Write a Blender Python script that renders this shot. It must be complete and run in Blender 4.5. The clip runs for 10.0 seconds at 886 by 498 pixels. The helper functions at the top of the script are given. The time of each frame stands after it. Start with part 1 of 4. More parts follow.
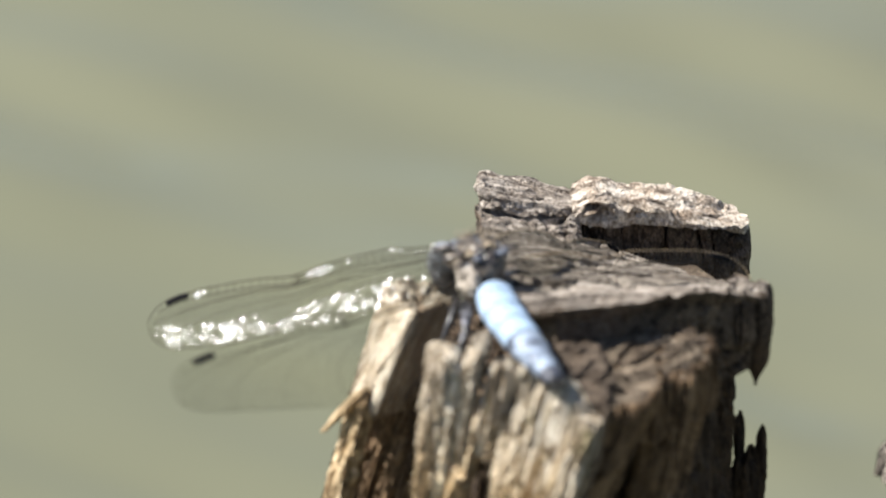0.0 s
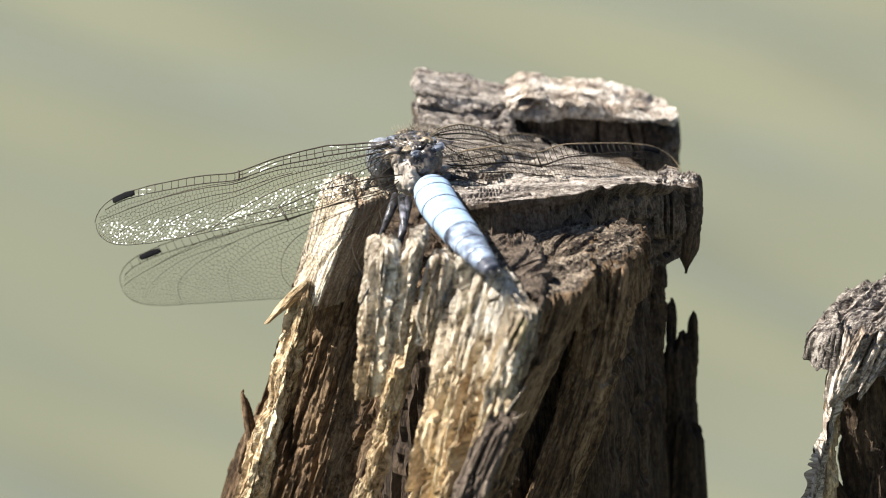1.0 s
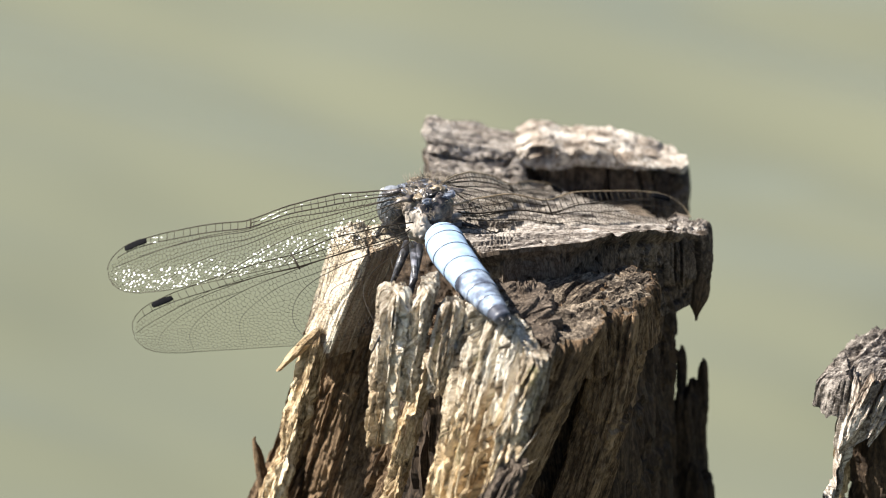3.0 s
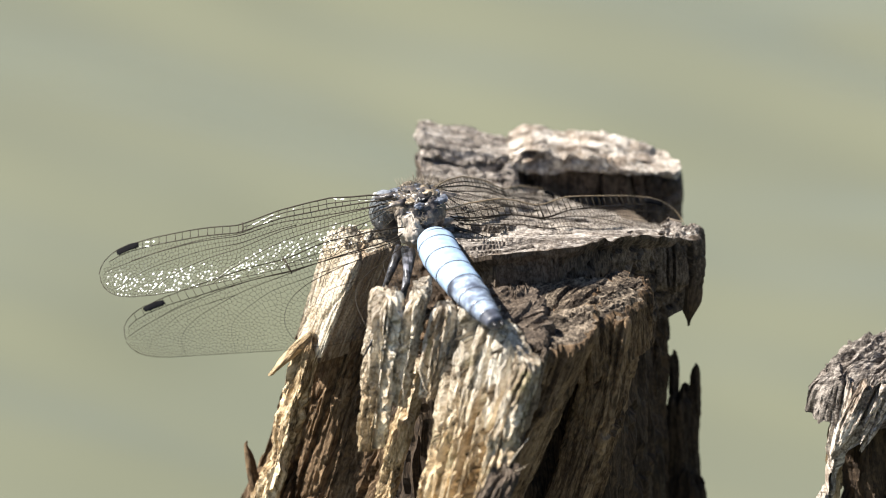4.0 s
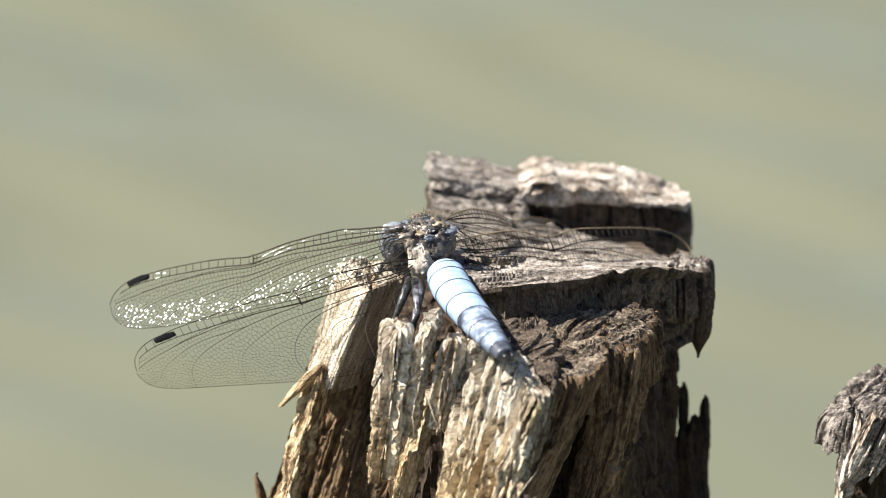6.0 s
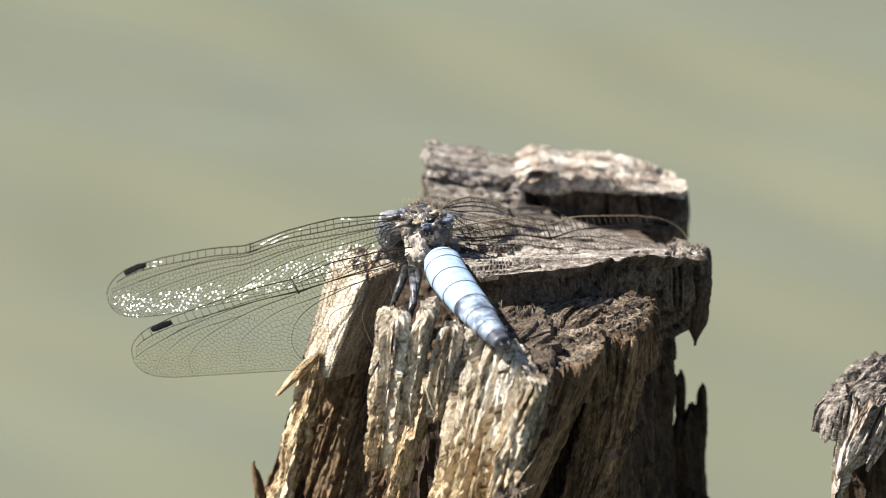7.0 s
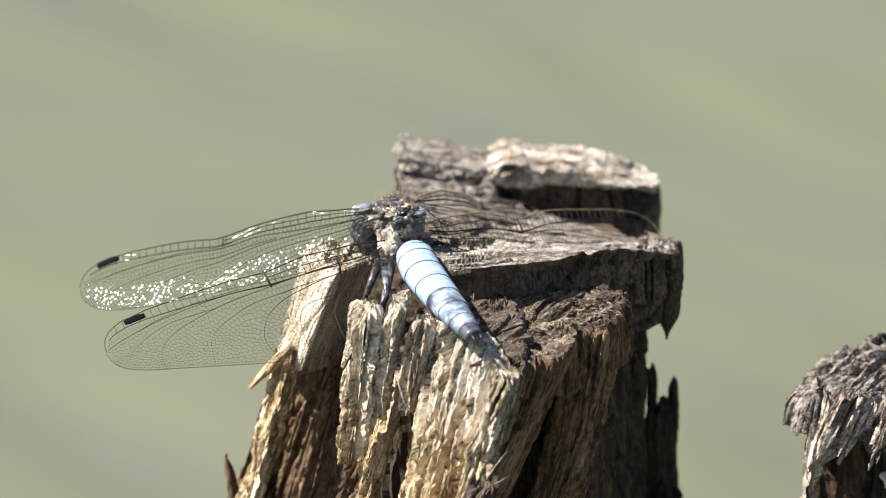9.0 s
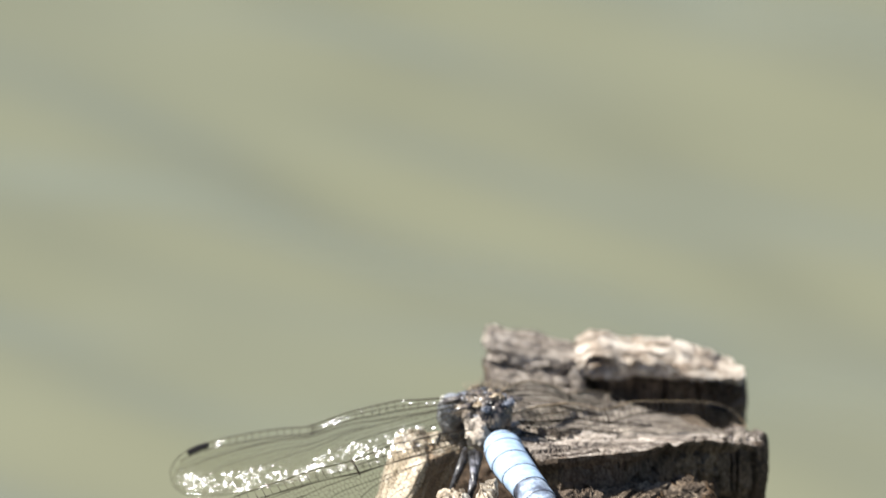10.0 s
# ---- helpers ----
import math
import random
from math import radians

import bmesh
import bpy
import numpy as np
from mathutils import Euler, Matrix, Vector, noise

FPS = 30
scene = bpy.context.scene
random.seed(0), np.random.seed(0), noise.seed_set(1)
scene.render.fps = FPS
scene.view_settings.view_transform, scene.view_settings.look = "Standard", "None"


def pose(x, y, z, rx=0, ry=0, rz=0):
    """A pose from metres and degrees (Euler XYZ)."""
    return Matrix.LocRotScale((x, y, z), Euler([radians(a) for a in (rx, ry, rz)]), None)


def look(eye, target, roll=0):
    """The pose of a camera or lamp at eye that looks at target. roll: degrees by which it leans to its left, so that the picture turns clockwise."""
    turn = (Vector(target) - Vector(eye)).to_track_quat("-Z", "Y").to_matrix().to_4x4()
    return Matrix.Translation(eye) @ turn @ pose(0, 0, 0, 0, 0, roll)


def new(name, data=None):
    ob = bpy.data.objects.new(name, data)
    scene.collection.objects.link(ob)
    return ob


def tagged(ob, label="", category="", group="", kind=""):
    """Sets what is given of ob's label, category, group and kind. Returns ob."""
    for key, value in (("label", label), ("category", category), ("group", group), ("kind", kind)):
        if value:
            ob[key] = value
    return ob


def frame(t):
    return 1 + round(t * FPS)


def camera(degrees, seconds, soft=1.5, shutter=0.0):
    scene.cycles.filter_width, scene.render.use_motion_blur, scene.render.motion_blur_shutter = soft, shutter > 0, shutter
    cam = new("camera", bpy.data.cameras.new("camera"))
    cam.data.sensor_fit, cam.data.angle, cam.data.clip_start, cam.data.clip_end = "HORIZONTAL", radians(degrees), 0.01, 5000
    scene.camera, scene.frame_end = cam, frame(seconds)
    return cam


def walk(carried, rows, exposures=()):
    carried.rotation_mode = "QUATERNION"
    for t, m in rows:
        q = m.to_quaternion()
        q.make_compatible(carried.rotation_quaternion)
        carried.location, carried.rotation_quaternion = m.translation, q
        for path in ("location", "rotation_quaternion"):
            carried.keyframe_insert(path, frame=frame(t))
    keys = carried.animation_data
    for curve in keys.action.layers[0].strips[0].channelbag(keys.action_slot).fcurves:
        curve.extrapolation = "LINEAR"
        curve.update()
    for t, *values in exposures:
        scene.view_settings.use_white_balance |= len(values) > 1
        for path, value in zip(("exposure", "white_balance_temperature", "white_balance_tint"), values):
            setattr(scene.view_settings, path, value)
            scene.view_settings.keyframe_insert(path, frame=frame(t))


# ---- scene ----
from mathutils import geometry

# A telephoto view, about 2.2 m from a dragonfly on an old post in a pond; the camera is held by hand and only turns.
DISTANCE, ELEVATION, BASE = 2.2, 25.0, 0.25
ACROSS = 2 * math.degrees(math.atan(0.0552 / DISTANCE))
cam = camera(ACROSS, 10.0, soft=1.0, shutter=0.08)
FWD = Vector((0, math.cos(radians(ELEVATION)), -math.sin(radians(ELEVATION))))
FOCUS = Vector((0, 0, BASE))

# seconds, turn to the left and down in thousandths of the picture's width, roll in degrees, nearness
ROWS = [
    (0.0, 71.1, 48.8, 0.61, 1.0340), (0.2, 52.7, 21.0, 0.44, 1.0240), (0.5, 25.4, -24.3, 0.21, 1.0110), (0.7, 13.5, -45.3, 0.09, 1.0080), (1.0, -0.6, -70.5, -0.10, 1.0045),
    (1.3, -8.6, -65.4, -0.12, 1.0027), (1.5, -5.0, -60.6, -0.13, 1.0015), (2.0, -5.7, -35.0, -0.19, 1.0032), (2.5, -2.9, -18.5, -0.21, 1.0001), (2.7, 3.9, -17.5, -0.19, 1.0004),
    (3.8, 7.9, -12.6, -0.06, 1.0017), (4.0, 3.0, -11.5, -0.04, 1.0020), (4.2, -5.0, -11.0, -0.06, 1.0016), (4.5, -9.9, -9.2, -0.10, 1.0009), (4.7, -7.3, -7.4, -0.06, 1.0005),
    (5.0, 0.0, 0.0, 0.00, 1.0000), (5.2, 5.9, 6.0, 0.02, 0.9999), (5.5, 11.2, 18.2, 0.06, 0.9998), (5.7, 13.9, 25.0, 0.04, 0.9998), (6.8, 7.9, 15.2, -0.06, 1.0000),
    (7.0, 10.7, 11.2, -0.08, 1.0000), (7.2, 11.8, 10.0, -0.11, 0.9997), (7.5, 10.8, 15.4, -0.15, 0.9992), (7.8, 2.1, 21.4, -0.10, 0.9996), (8.0, -2.1, 23.0, -0.06, 0.9998),
    (8.3, -18.0, 18.0, -0.08, 0.9992), (8.5, -27.9, 13.3, -0.09, 0.9988), (8.8, -33.4, 5.6, -0.05, 0.9980), (9.0, -20.6, 3.8, -0.03, 0.9975), (9.2, -2.7, 9.3, 0.00, 0.9971),
    (9.3, 6.6, 11.7, 0.02, 0.9969), (9.5, 27.6, 31.1, 0.05, 0.9965), (9.7, 51.2, 59.8, 0.33, 0.9961), (9.8, 55.9, 105.0, 0.47, 0.9959), (9.9, 60.4, 160.7, 0.61, 0.9957),
    (10.0, 80.0, 217.3, 0.50, 0.9890),
]


def held(dx, dy, roll, near):
    """The camera's pose: turned from the level line of sight so that the picture shifts by dx, dy."""
    k = 2 * math.tan(radians(ACROSS) / 2) / 1000
    eye = FOCUS - DISTANCE / near * FWD
    return Matrix.Translation(eye) @ pose(0, 0, 0, 90 - ELEVATION) @ Matrix.Rotation(math.atan(dx * k), 4, "Y") @ Matrix.Rotation(math.atan(dy * k), 4, "X") @ pose(0, 0, 0, 0, 0, roll)


walk(cam, [(t, held(*row)) for t, *row in ROWS], exposures=[(0.0, 1.05), (0.5, 1.13), (1.0, 1.29), (2.0, 1.31), (4.0, 1.25), (4.5, 1.27), (5.0, 1.28), (5.5, 1.26), (7.0, 1.19), (10.0, 1.19)])
cam.data.dof.use_dof = True
cam.data.dof.focus_distance = DISTANCE + 0.001
cam.data.dof.aperture_fstop = cam.data.lens / 26.0

# ---- light ----
SUN_FROM = Vector((-0.62, 0.08, 0.78)).normalized()
world = bpy.data.worlds.new("sky")
scene.world = world
world.use_nodes = True
nt = world.node_tree
sky = nt.nodes.new("ShaderNodeTexSky")
sky.sky_type, sky.sun_disc = "NISHITA", False
sky.sun_elevation = math.asin(SUN_FROM.z)
sky.sun_rotation = math.atan2(SUN_FROM.x, SUN_FROM.y)
nt.links.new(sky.outputs[0], nt.nodes["Background"].inputs[0])
nt.nodes["Background"].inputs[1].default_value = 0.05
sun = new("sun", bpy.data.lights.new("sun", "SUN"))
sun.data.energy, sun.data.angle, sun.data.color = 5.0, radians(0.53), (1.0, 0.955, 0.885)
sun.matrix_basis = look(SUN_FROM * 5, (0, 0, 0))


# ---- materials ----
def shader(name):
    m = bpy.data.materials.new(name)
    m.use_nodes = True
    return m, m.node_tree, m.node_tree.nodes["Principled BSDF"]


def node(nt, kind, **values):
    n = nt.nodes.new(kind)
    for k, v in values.items():
        n.inputs[k.replace("_", " ")].default_value = v
    return n


def ramp(nt, src, stops):
    r = nt.nodes.new("ShaderNodeValToRGB")
    el = r.color_ramp.elements
    while len(el) < len(stops):
        el.new(0.5)
    for e, (p, c) in zip(el, stops):
        e.position, e.color = p, (*c, 1)
    nt.links.new(src, r.inputs[0])
    return r.outputs[0]


def grained(nt, scale, attr="grain"):
    a = nt.nodes.new("ShaderNodeAttribute")
    a.attribute_name = attr
    mp = nt.nodes.new("ShaderNodeVectorMath")
    mp.operation = "MULTIPLY"
    mp.inputs[1].default_value = scale
    nt.links.new(a.outputs["Vector"], mp.inputs[0])
    return mp.outputs[0]


def noised(nt, vec, scale=1.0, detail=4.0, rough=0.6):
    n = node(nt, "ShaderNodeTexNoise", Scale=scale, Detail=detail, Roughness=rough)
    nt.links.new(vec, n.inputs["Vector"])
    return n.outputs["Fac"]


def mix(nt, fac, a, b, how="MIX"):
    m = nt.nodes.new("ShaderNodeMix")
    m.data_type, m.blend_type = "RGBA", how
    for sock, v in ((m.inputs[0], fac), (m.inputs[6], a), (m.inputs[7], b)):
        if isinstance(v, (int, float)):
            sock.default_value = v
        elif isinstance(v, tuple):
            sock.default_value = (*v, 1)
        else:
            nt.links.new(v, sock)
    return m.outputs[2]


def math_node(nt, how, a, b, c=None):
    n = nt.nodes.new("ShaderNodeMath")
    n.operation = how
    for sock, v in zip(n.inputs, (a, b, c)):
        if v is None:
            continue
        if isinstance(v, (int, float)):
            sock.default_value = v
        else:
            nt.links.new(v, sock)
    return n.outputs[0]


def wood(name, dark, mid, light, stain, stretch=(1, 1, 0.09), rough=0.85, moss=0.0, bump=0.7, patch=0.5, tone=0.22, warm=None):
    """Weathered wood: fibres along the grain attribute (millimetres), each strand with a tone of its own, grey and stained patches, fine checks."""
    m, nt, p = shader(name)
    fib = noised(nt, grained(nt, tuple(1.3 * s for s in stretch)), 1.0, 6, 0.7)
    fine = noised(nt, grained(nt, tuple(6.0 * s for s in stretch)), 1.0, 4, 0.75)
    speck = noised(nt, grained(nt, (2.2, 2.2, 1.3)), 1.0, 5, 0.75)
    blot = noised(nt, grained(nt, (0.26, 0.26, 0.10)), 1.0, 5, 0.65)
    own = nt.nodes.new("ShaderNodeAttribute")
    own.attribute_name = "tone"
    val = math_node(nt, "MULTIPLY_ADD", fine, 0.44, math_node(nt, "MULTIPLY_ADD", speck, 0.32, math_node(nt, "MULTIPLY", fib, 0.24)))
    shade = math_node(nt, "MULTIPLY_ADD", own.outputs["Fac"], tone * 0.4, val)
    col = ramp(nt, shade, [(0.375, dark), (0.475, mid), (0.585, light)])
    line = noised(nt, grained(nt, tuple(0.9 * s for s in (stretch[0], stretch[1], stretch[2] * 0.5))), 1.0, 3, 0.55)
    gap = ramp(nt, line, [(0.465, (0, 0, 0)), (0.486, (0.75, 0.75, 0.75)), (0.494, (0.75, 0.75, 0.75)), (0.515, (0, 0, 0))])
    fleck = noised(nt, grained(nt, (0.7, 0.7, 0.12)), 1.0, 3, 0.6)
    gap = math_node(nt, "MULTIPLY", gap, ramp(nt, fleck, [(0.42, (0, 0, 0)), (0.54, (1, 1, 1))]))
    col = mix(nt, gap, col, dark)
    val = math_node(nt, "MULTIPLY_ADD", gap, -0.30, val)
    fac = ramp(nt, blot, [(patch, (0, 0, 0)), (patch + 0.15, (0.75, 0.75, 0.75))])
    col = mix(nt, fac, col, mix(nt, 1.0, col, stain, "MULTIPLY"))
    if warm:
        sep = nt.nodes.new("ShaderNodeSeparateXYZ")
        nt.links.new(grained(nt, (1, 1, 1)), sep.inputs[0])
        level = math_node(nt, "MULTIPLY_ADD", sep.outputs[2], -0.05, math_node(nt, "MULTIPLY_ADD", blot, 0.9, -0.55))
        col = mix(nt, ramp(nt, level, [(0.2, (0, 0, 0)), (0.8, (1, 1, 1))]), col, mix(nt, 1.0, col, warm, "MULTIPLY"))
    if moss:
        spot = noised(nt, grained(nt, (0.30, 0.30, 0.22)), 1.0, 6, 0.7)
        mf = ramp(nt, spot, [(0.62 - moss * 0.1, (0, 0, 0)), (0.72 - moss * 0.1, (0.55, 0.55, 0.55))])
        col = mix(nt, mf, col, (0.20, 0.20, 0.09))
    nt.links.new(col, p.inputs["Base Color"])
    p.inputs["Roughness"].default_value = rough
    p.inputs["Specular IOR Level"].default_value = 0.3
    b = node(nt, "ShaderNodeBump", Strength=bump, Distance=0.0010)
    nt.links.new(val, b.inputs["Height"])
    nt.links.new(b.outputs[0], p.inputs["Normal"])
    return m


def plain(name, col, rough=0.5, metal=0.0, vary=0.25, scale=900.0, spec=0.5, bump=0.0, sheen=0.0):
    m, nt, p = shader(name)
    tc = nt.nodes.new("ShaderNodeTexCoord")
    n = noised(nt, tc.outputs["Object"], scale, 4, 0.6)
    lo = tuple(c * (1 - vary) for c in col)
    hi = tuple(min(1, c * (1 + vary)) for c in col)
    nt.links.new(ramp(nt, n, [(0.35, lo), (0.65, hi)]), p.inputs["Base Color"])
    p.inputs["Roughness"].default_value, p.inputs["Metallic"].default_value = rough, metal
    p.inputs["Specular IOR Level"].default_value = spec
    p.inputs["Sheen Weight"].default_value = sheen
    if bump:
        b = node(nt, "ShaderNodeBump", Strength=bump, Distance=0.0002)
        nt.links.new(n, b.inputs["Height"])
        nt.links.new(b.outputs[0], p.inputs["Normal"])
    return m


def film(name, tint, gloss, rough):
    """Wing membrane: a clear thin sheet with a sheen."""
    m, nt, p = shader(name)
    nt.nodes.remove(p)
    out = nt.nodes["Material Output"]
    tr = node(nt, "ShaderNodeBsdfTransparent", Color=(*tint, 1))
    gl = node(nt, "ShaderNodeBsdfGlossy", Color=(0.93, 0.96, 1, 1), Roughness=rough)
    fr = node(nt, "ShaderNodeLayerWeight", Blend=0.5)
    fac = math_node(nt, "MULTIPLY_ADD", math_node(nt, "POWER", fr.outputs["Facing"], 5.0), 0.25, gloss)
    mx = nt.nodes.new("ShaderNodeMixShader")
    for a, b in ((fac, mx.inputs[0]), (tr.outputs[0], mx.inputs[1]), (gl.outputs[0], mx.inputs[2]), (mx.outputs[0], out.inputs[0])):
        nt.links.new(a, b)
    return m


SPLIT = wood("split_wood", (0.05, 0.034, 0.021), (0.51, 0.425, 0.315), (0.94, 0.88, 0.77), (0.38, 0.32, 0.26), moss=0.1, patch=0.48, tone=0.22, stretch=(1, 1, 0.2), warm=(1.0, 0.88, 0.68))
FRESH = wood("lichen_wood", (0.045, 0.031, 0.02), (0.58, 0.485, 0.36), (0.97, 0.92, 0.81), (0.40, 0.34, 0.27), moss=0.6, patch=0.48, tone=0.25, stretch=(1, 1, 0.26), bump=1.0, warm=(1.0, 0.88, 0.68))
BARE = wood("bare_wood", (0.08, 0.056, 0.036), (0.60, 0.49, 0.36), (0.92, 0.84, 0.71), (0.60, 0.55, 0.49), patch=0.52, tone=0.40, stretch=(1, 1, 0.16))
# brown wood, darkened to hold the shade of faces turned from the sun
SHADED_BROWN = wood("shaded_brown_wood", (0.024, 0.015, 0.008), (0.12, 0.075, 0.041), (0.33, 0.225, 0.132), (0.55, 0.5, 0.45), patch=0.5)
WARM = wood("tan_wood", (0.07, 0.045, 0.028), (0.32, 0.235, 0.16), (0.60, 0.49, 0.36), (0.6, 0.55, 0.5))
GREY = wood("grey_wood", (0.05, 0.04, 0.033), (0.21, 0.178, 0.15), (0.60, 0.54, 0.475), (0.6, 0.56, 0.52), stretch=(0.20, 0.8, 0.8))
# grey wood made dark: the shade of upright sides is in this colour
SHADED_GREY = wood("shaded_grey_wood", (0.03, 0.024, 0.02), (0.078, 0.057, 0.041), (0.21, 0.165, 0.125), (0.6, 0.56, 0.52), stretch=(0.6, 0.6, 0.3), bump=0.45)
PALE = wood("bleached_wood", (0.07, 0.055, 0.042), (0.40, 0.335, 0.27), (0.88, 0.82, 0.73), (0.5, 0.42, 0.36), stretch=(0.6, 0.8, 0.6), patch=0.46)
ASHY = wood("ashy_wood", (0.03, 0.026, 0.024), (0.125, 0.105, 0.09), (0.50, 0.445, 0.39), (0.55, 0.50, 0.46), stretch=(0.2, 0.8, 0.8))
# wood of the front step, darkened by shading put into its colour
SHADED_UMBER = wood("shaded_umber_wood", (0.03, 0.021, 0.014), (0.07, 0.053, 0.038), (0.36, 0.29, 0.215), (0.55, 0.5, 0.46), stretch=(0.35, 0.35, 0.8))
# near-black wood for deep parts, with their shade in the colour
DARK = wood("shade_dark_wood", (0.018, 0.012, 0.009), (0.055, 0.037, 0.024), (0.13, 0.088, 0.055), (0.6, 0.6, 0.6))


# ---- shapes ----
def hash3(ix, iy, iz, seed):
    h = (ix * 374761393 + iy * 668265263 + iz * 2147483647 + seed * 1274126177) & 0x7FFFFFFF
    h = ((h ^ (h >> 13)) * 1274126177) & 0x7FFFFFFF
    h = ((h ^ (h >> 16)) * 668265263) & 0x7FFFFFFF
    return ((h ^ (h >> 15)) & 0xFFFF) / 32767.5 - 1.0


def vnoise(p, seed=0):
    """Smooth value noise from -1 to 1 at the points p (n x 3)."""
    i = np.floor(p).astype(np.int64)
    f = p - i
    u = f * f * f * (f * (f * 6 - 15) + 10)
    out = 0.0
    for dx in (0, 1):
        for dy in (0, 1):
            for dz in (0, 1):
                w = (u[:, 0] if dx else 1 - u[:, 0]) * (u[:, 1] if dy else 1 - u[:, 1]) * (u[:, 2] if dz else 1 - u[:, 2])
                out = out + w * hash3(i[:, 0] + dx, i[:, 1] + dy, i[:, 2] + dz, seed)
    return out


def fbm(p, seed=0, octaves=3, gain=0.5):
    total, amp = 0.0, 1.0
    for k in range(octaves):
        total = total + amp * vnoise(p * 2.03 ** k + 17.3 * k, seed + k)
        amp *= gain
    return total


def smooth(a, b, x):
    t = np.clip((x - a) / (b - a), 0, 1)
    return t * t * (3 - 2 * t)


def mesh_from(name, verts, faces, mats, slots=None, flat=False, grain=None):
    """A mesh from millimetre vertices, measured from the top of the post."""
    me = bpy.data.meshes.new(name)
    v = np.asarray(verts, float) * 0.001 + np.array((0, 0, BASE))
    me.from_pydata(v.tolist(), [], faces if isinstance(faces, list) else faces.tolist())
    for m in mats:
        me.materials.append(m)
    if slots is not None:
        me.polygons.foreach_set("material_index", np.asarray(slots, dtype=np.int32))
    me.polygons.foreach_set("use_smooth", np.full(len(me.polygons), not flat))
    if grain is not None:
        at = me.attributes.new("grain", "FLOAT_VECTOR", "POINT")
        at.data.foreach_set("vector", np.asarray(grain, dtype=np.float32).ravel())
    me.update()
    return me


def child(name, me, parent, label=""):
    ob = new(name, me)
    ob.parent = parent
    if label:
        ob["label"] = label
    return ob


def outline(points, step):
    """A closed line through the points, evenly divided and with eased corners."""
    p = np.array(points, float)
    q = np.vstack([p, p[:1]])
    d = np.concatenate([[0], np.cumsum(np.hypot(*np.diff(q, axis=0).T))])
    n = max(24, int(d[-1] / step))
    s = np.linspace(0, d[-1], n, endpoint=False)
    xy = np.stack([np.interp(s, d, q[:, 0]), np.interp(s, d, q[:, 1])], 1)
    w = max(1, int(0.6 / step))
    for _ in range(2):
        xy = sum(np.roll(xy, k, 0) for k in range(-w, w + 1)) / (2 * w + 1)
    return xy


def cracks(p, seed, width):
    """0 to 1 along thin winding lines."""
    c = np.abs(vnoise(p, seed) + 0.35 * vnoise(p * 2.7, seed + 5))
    return 1 - smooth(0, width, c)


def plates(p, seed):
    """Broken plates: for each point its plate's own offset, its tilt, the distance to the plate's edge, and its tone."""
    i0 = np.floor(p - 0.5).astype(np.int64)
    f1 = np.full(len(p), 9.0)
    f2 = np.full(len(p), 9.0)
    off, tilt, tone = np.zeros(len(p)), np.zeros(len(p)), np.zeros(len(p))
    for k in range(8):
        c = i0 + np.array((k & 1, k >> 1 & 1, k >> 2))
        h = [hash3(c[:, 0], c[:, 1], c[:, 2], seed + q) for q in range(6)]
        d = p - (c + 0.5 + 0.40 * np.stack(h[:3], 1))
        r = np.sqrt(np.sum(d * d, 1))
        near = r < f1
        f2 = np.where(near, f1, np.minimum(f2, r))
        f1 = np.where(near, r, f1)
        off = np.where(near, h[3], off)
        tilt = np.where(near, d[:, 0] * h[4] + d[:, 1] * h[5] + d[:, 2] * h[0], tilt)
        tone = np.where(near, h[1], tone)
    return off, tilt, f2 - f1, tone


def strips(a, z, seed, width, length):
    """Split fibres: for each point its strand's own offset and tone, and how near it lies to the strand's edge."""
    k = a / width
    i = np.floor(k).astype(np.int64)
    jit = 0.35 * hash3(i, i * 0, i * 0, seed + 3)
    e = np.abs(k - i - 0.5 - 0.15 * jit) * 2
    zz = z / length + 3.0 * hash3(i, i * 0 + 1, i * 0, seed)
    j = np.floor(zz).astype(np.int64)
    off = hash3(i, j, i * 0, seed + 1)
    return off, smooth(0.72, 1.0, e), hash3(i, j, i * 0 + 2, seed + 2)


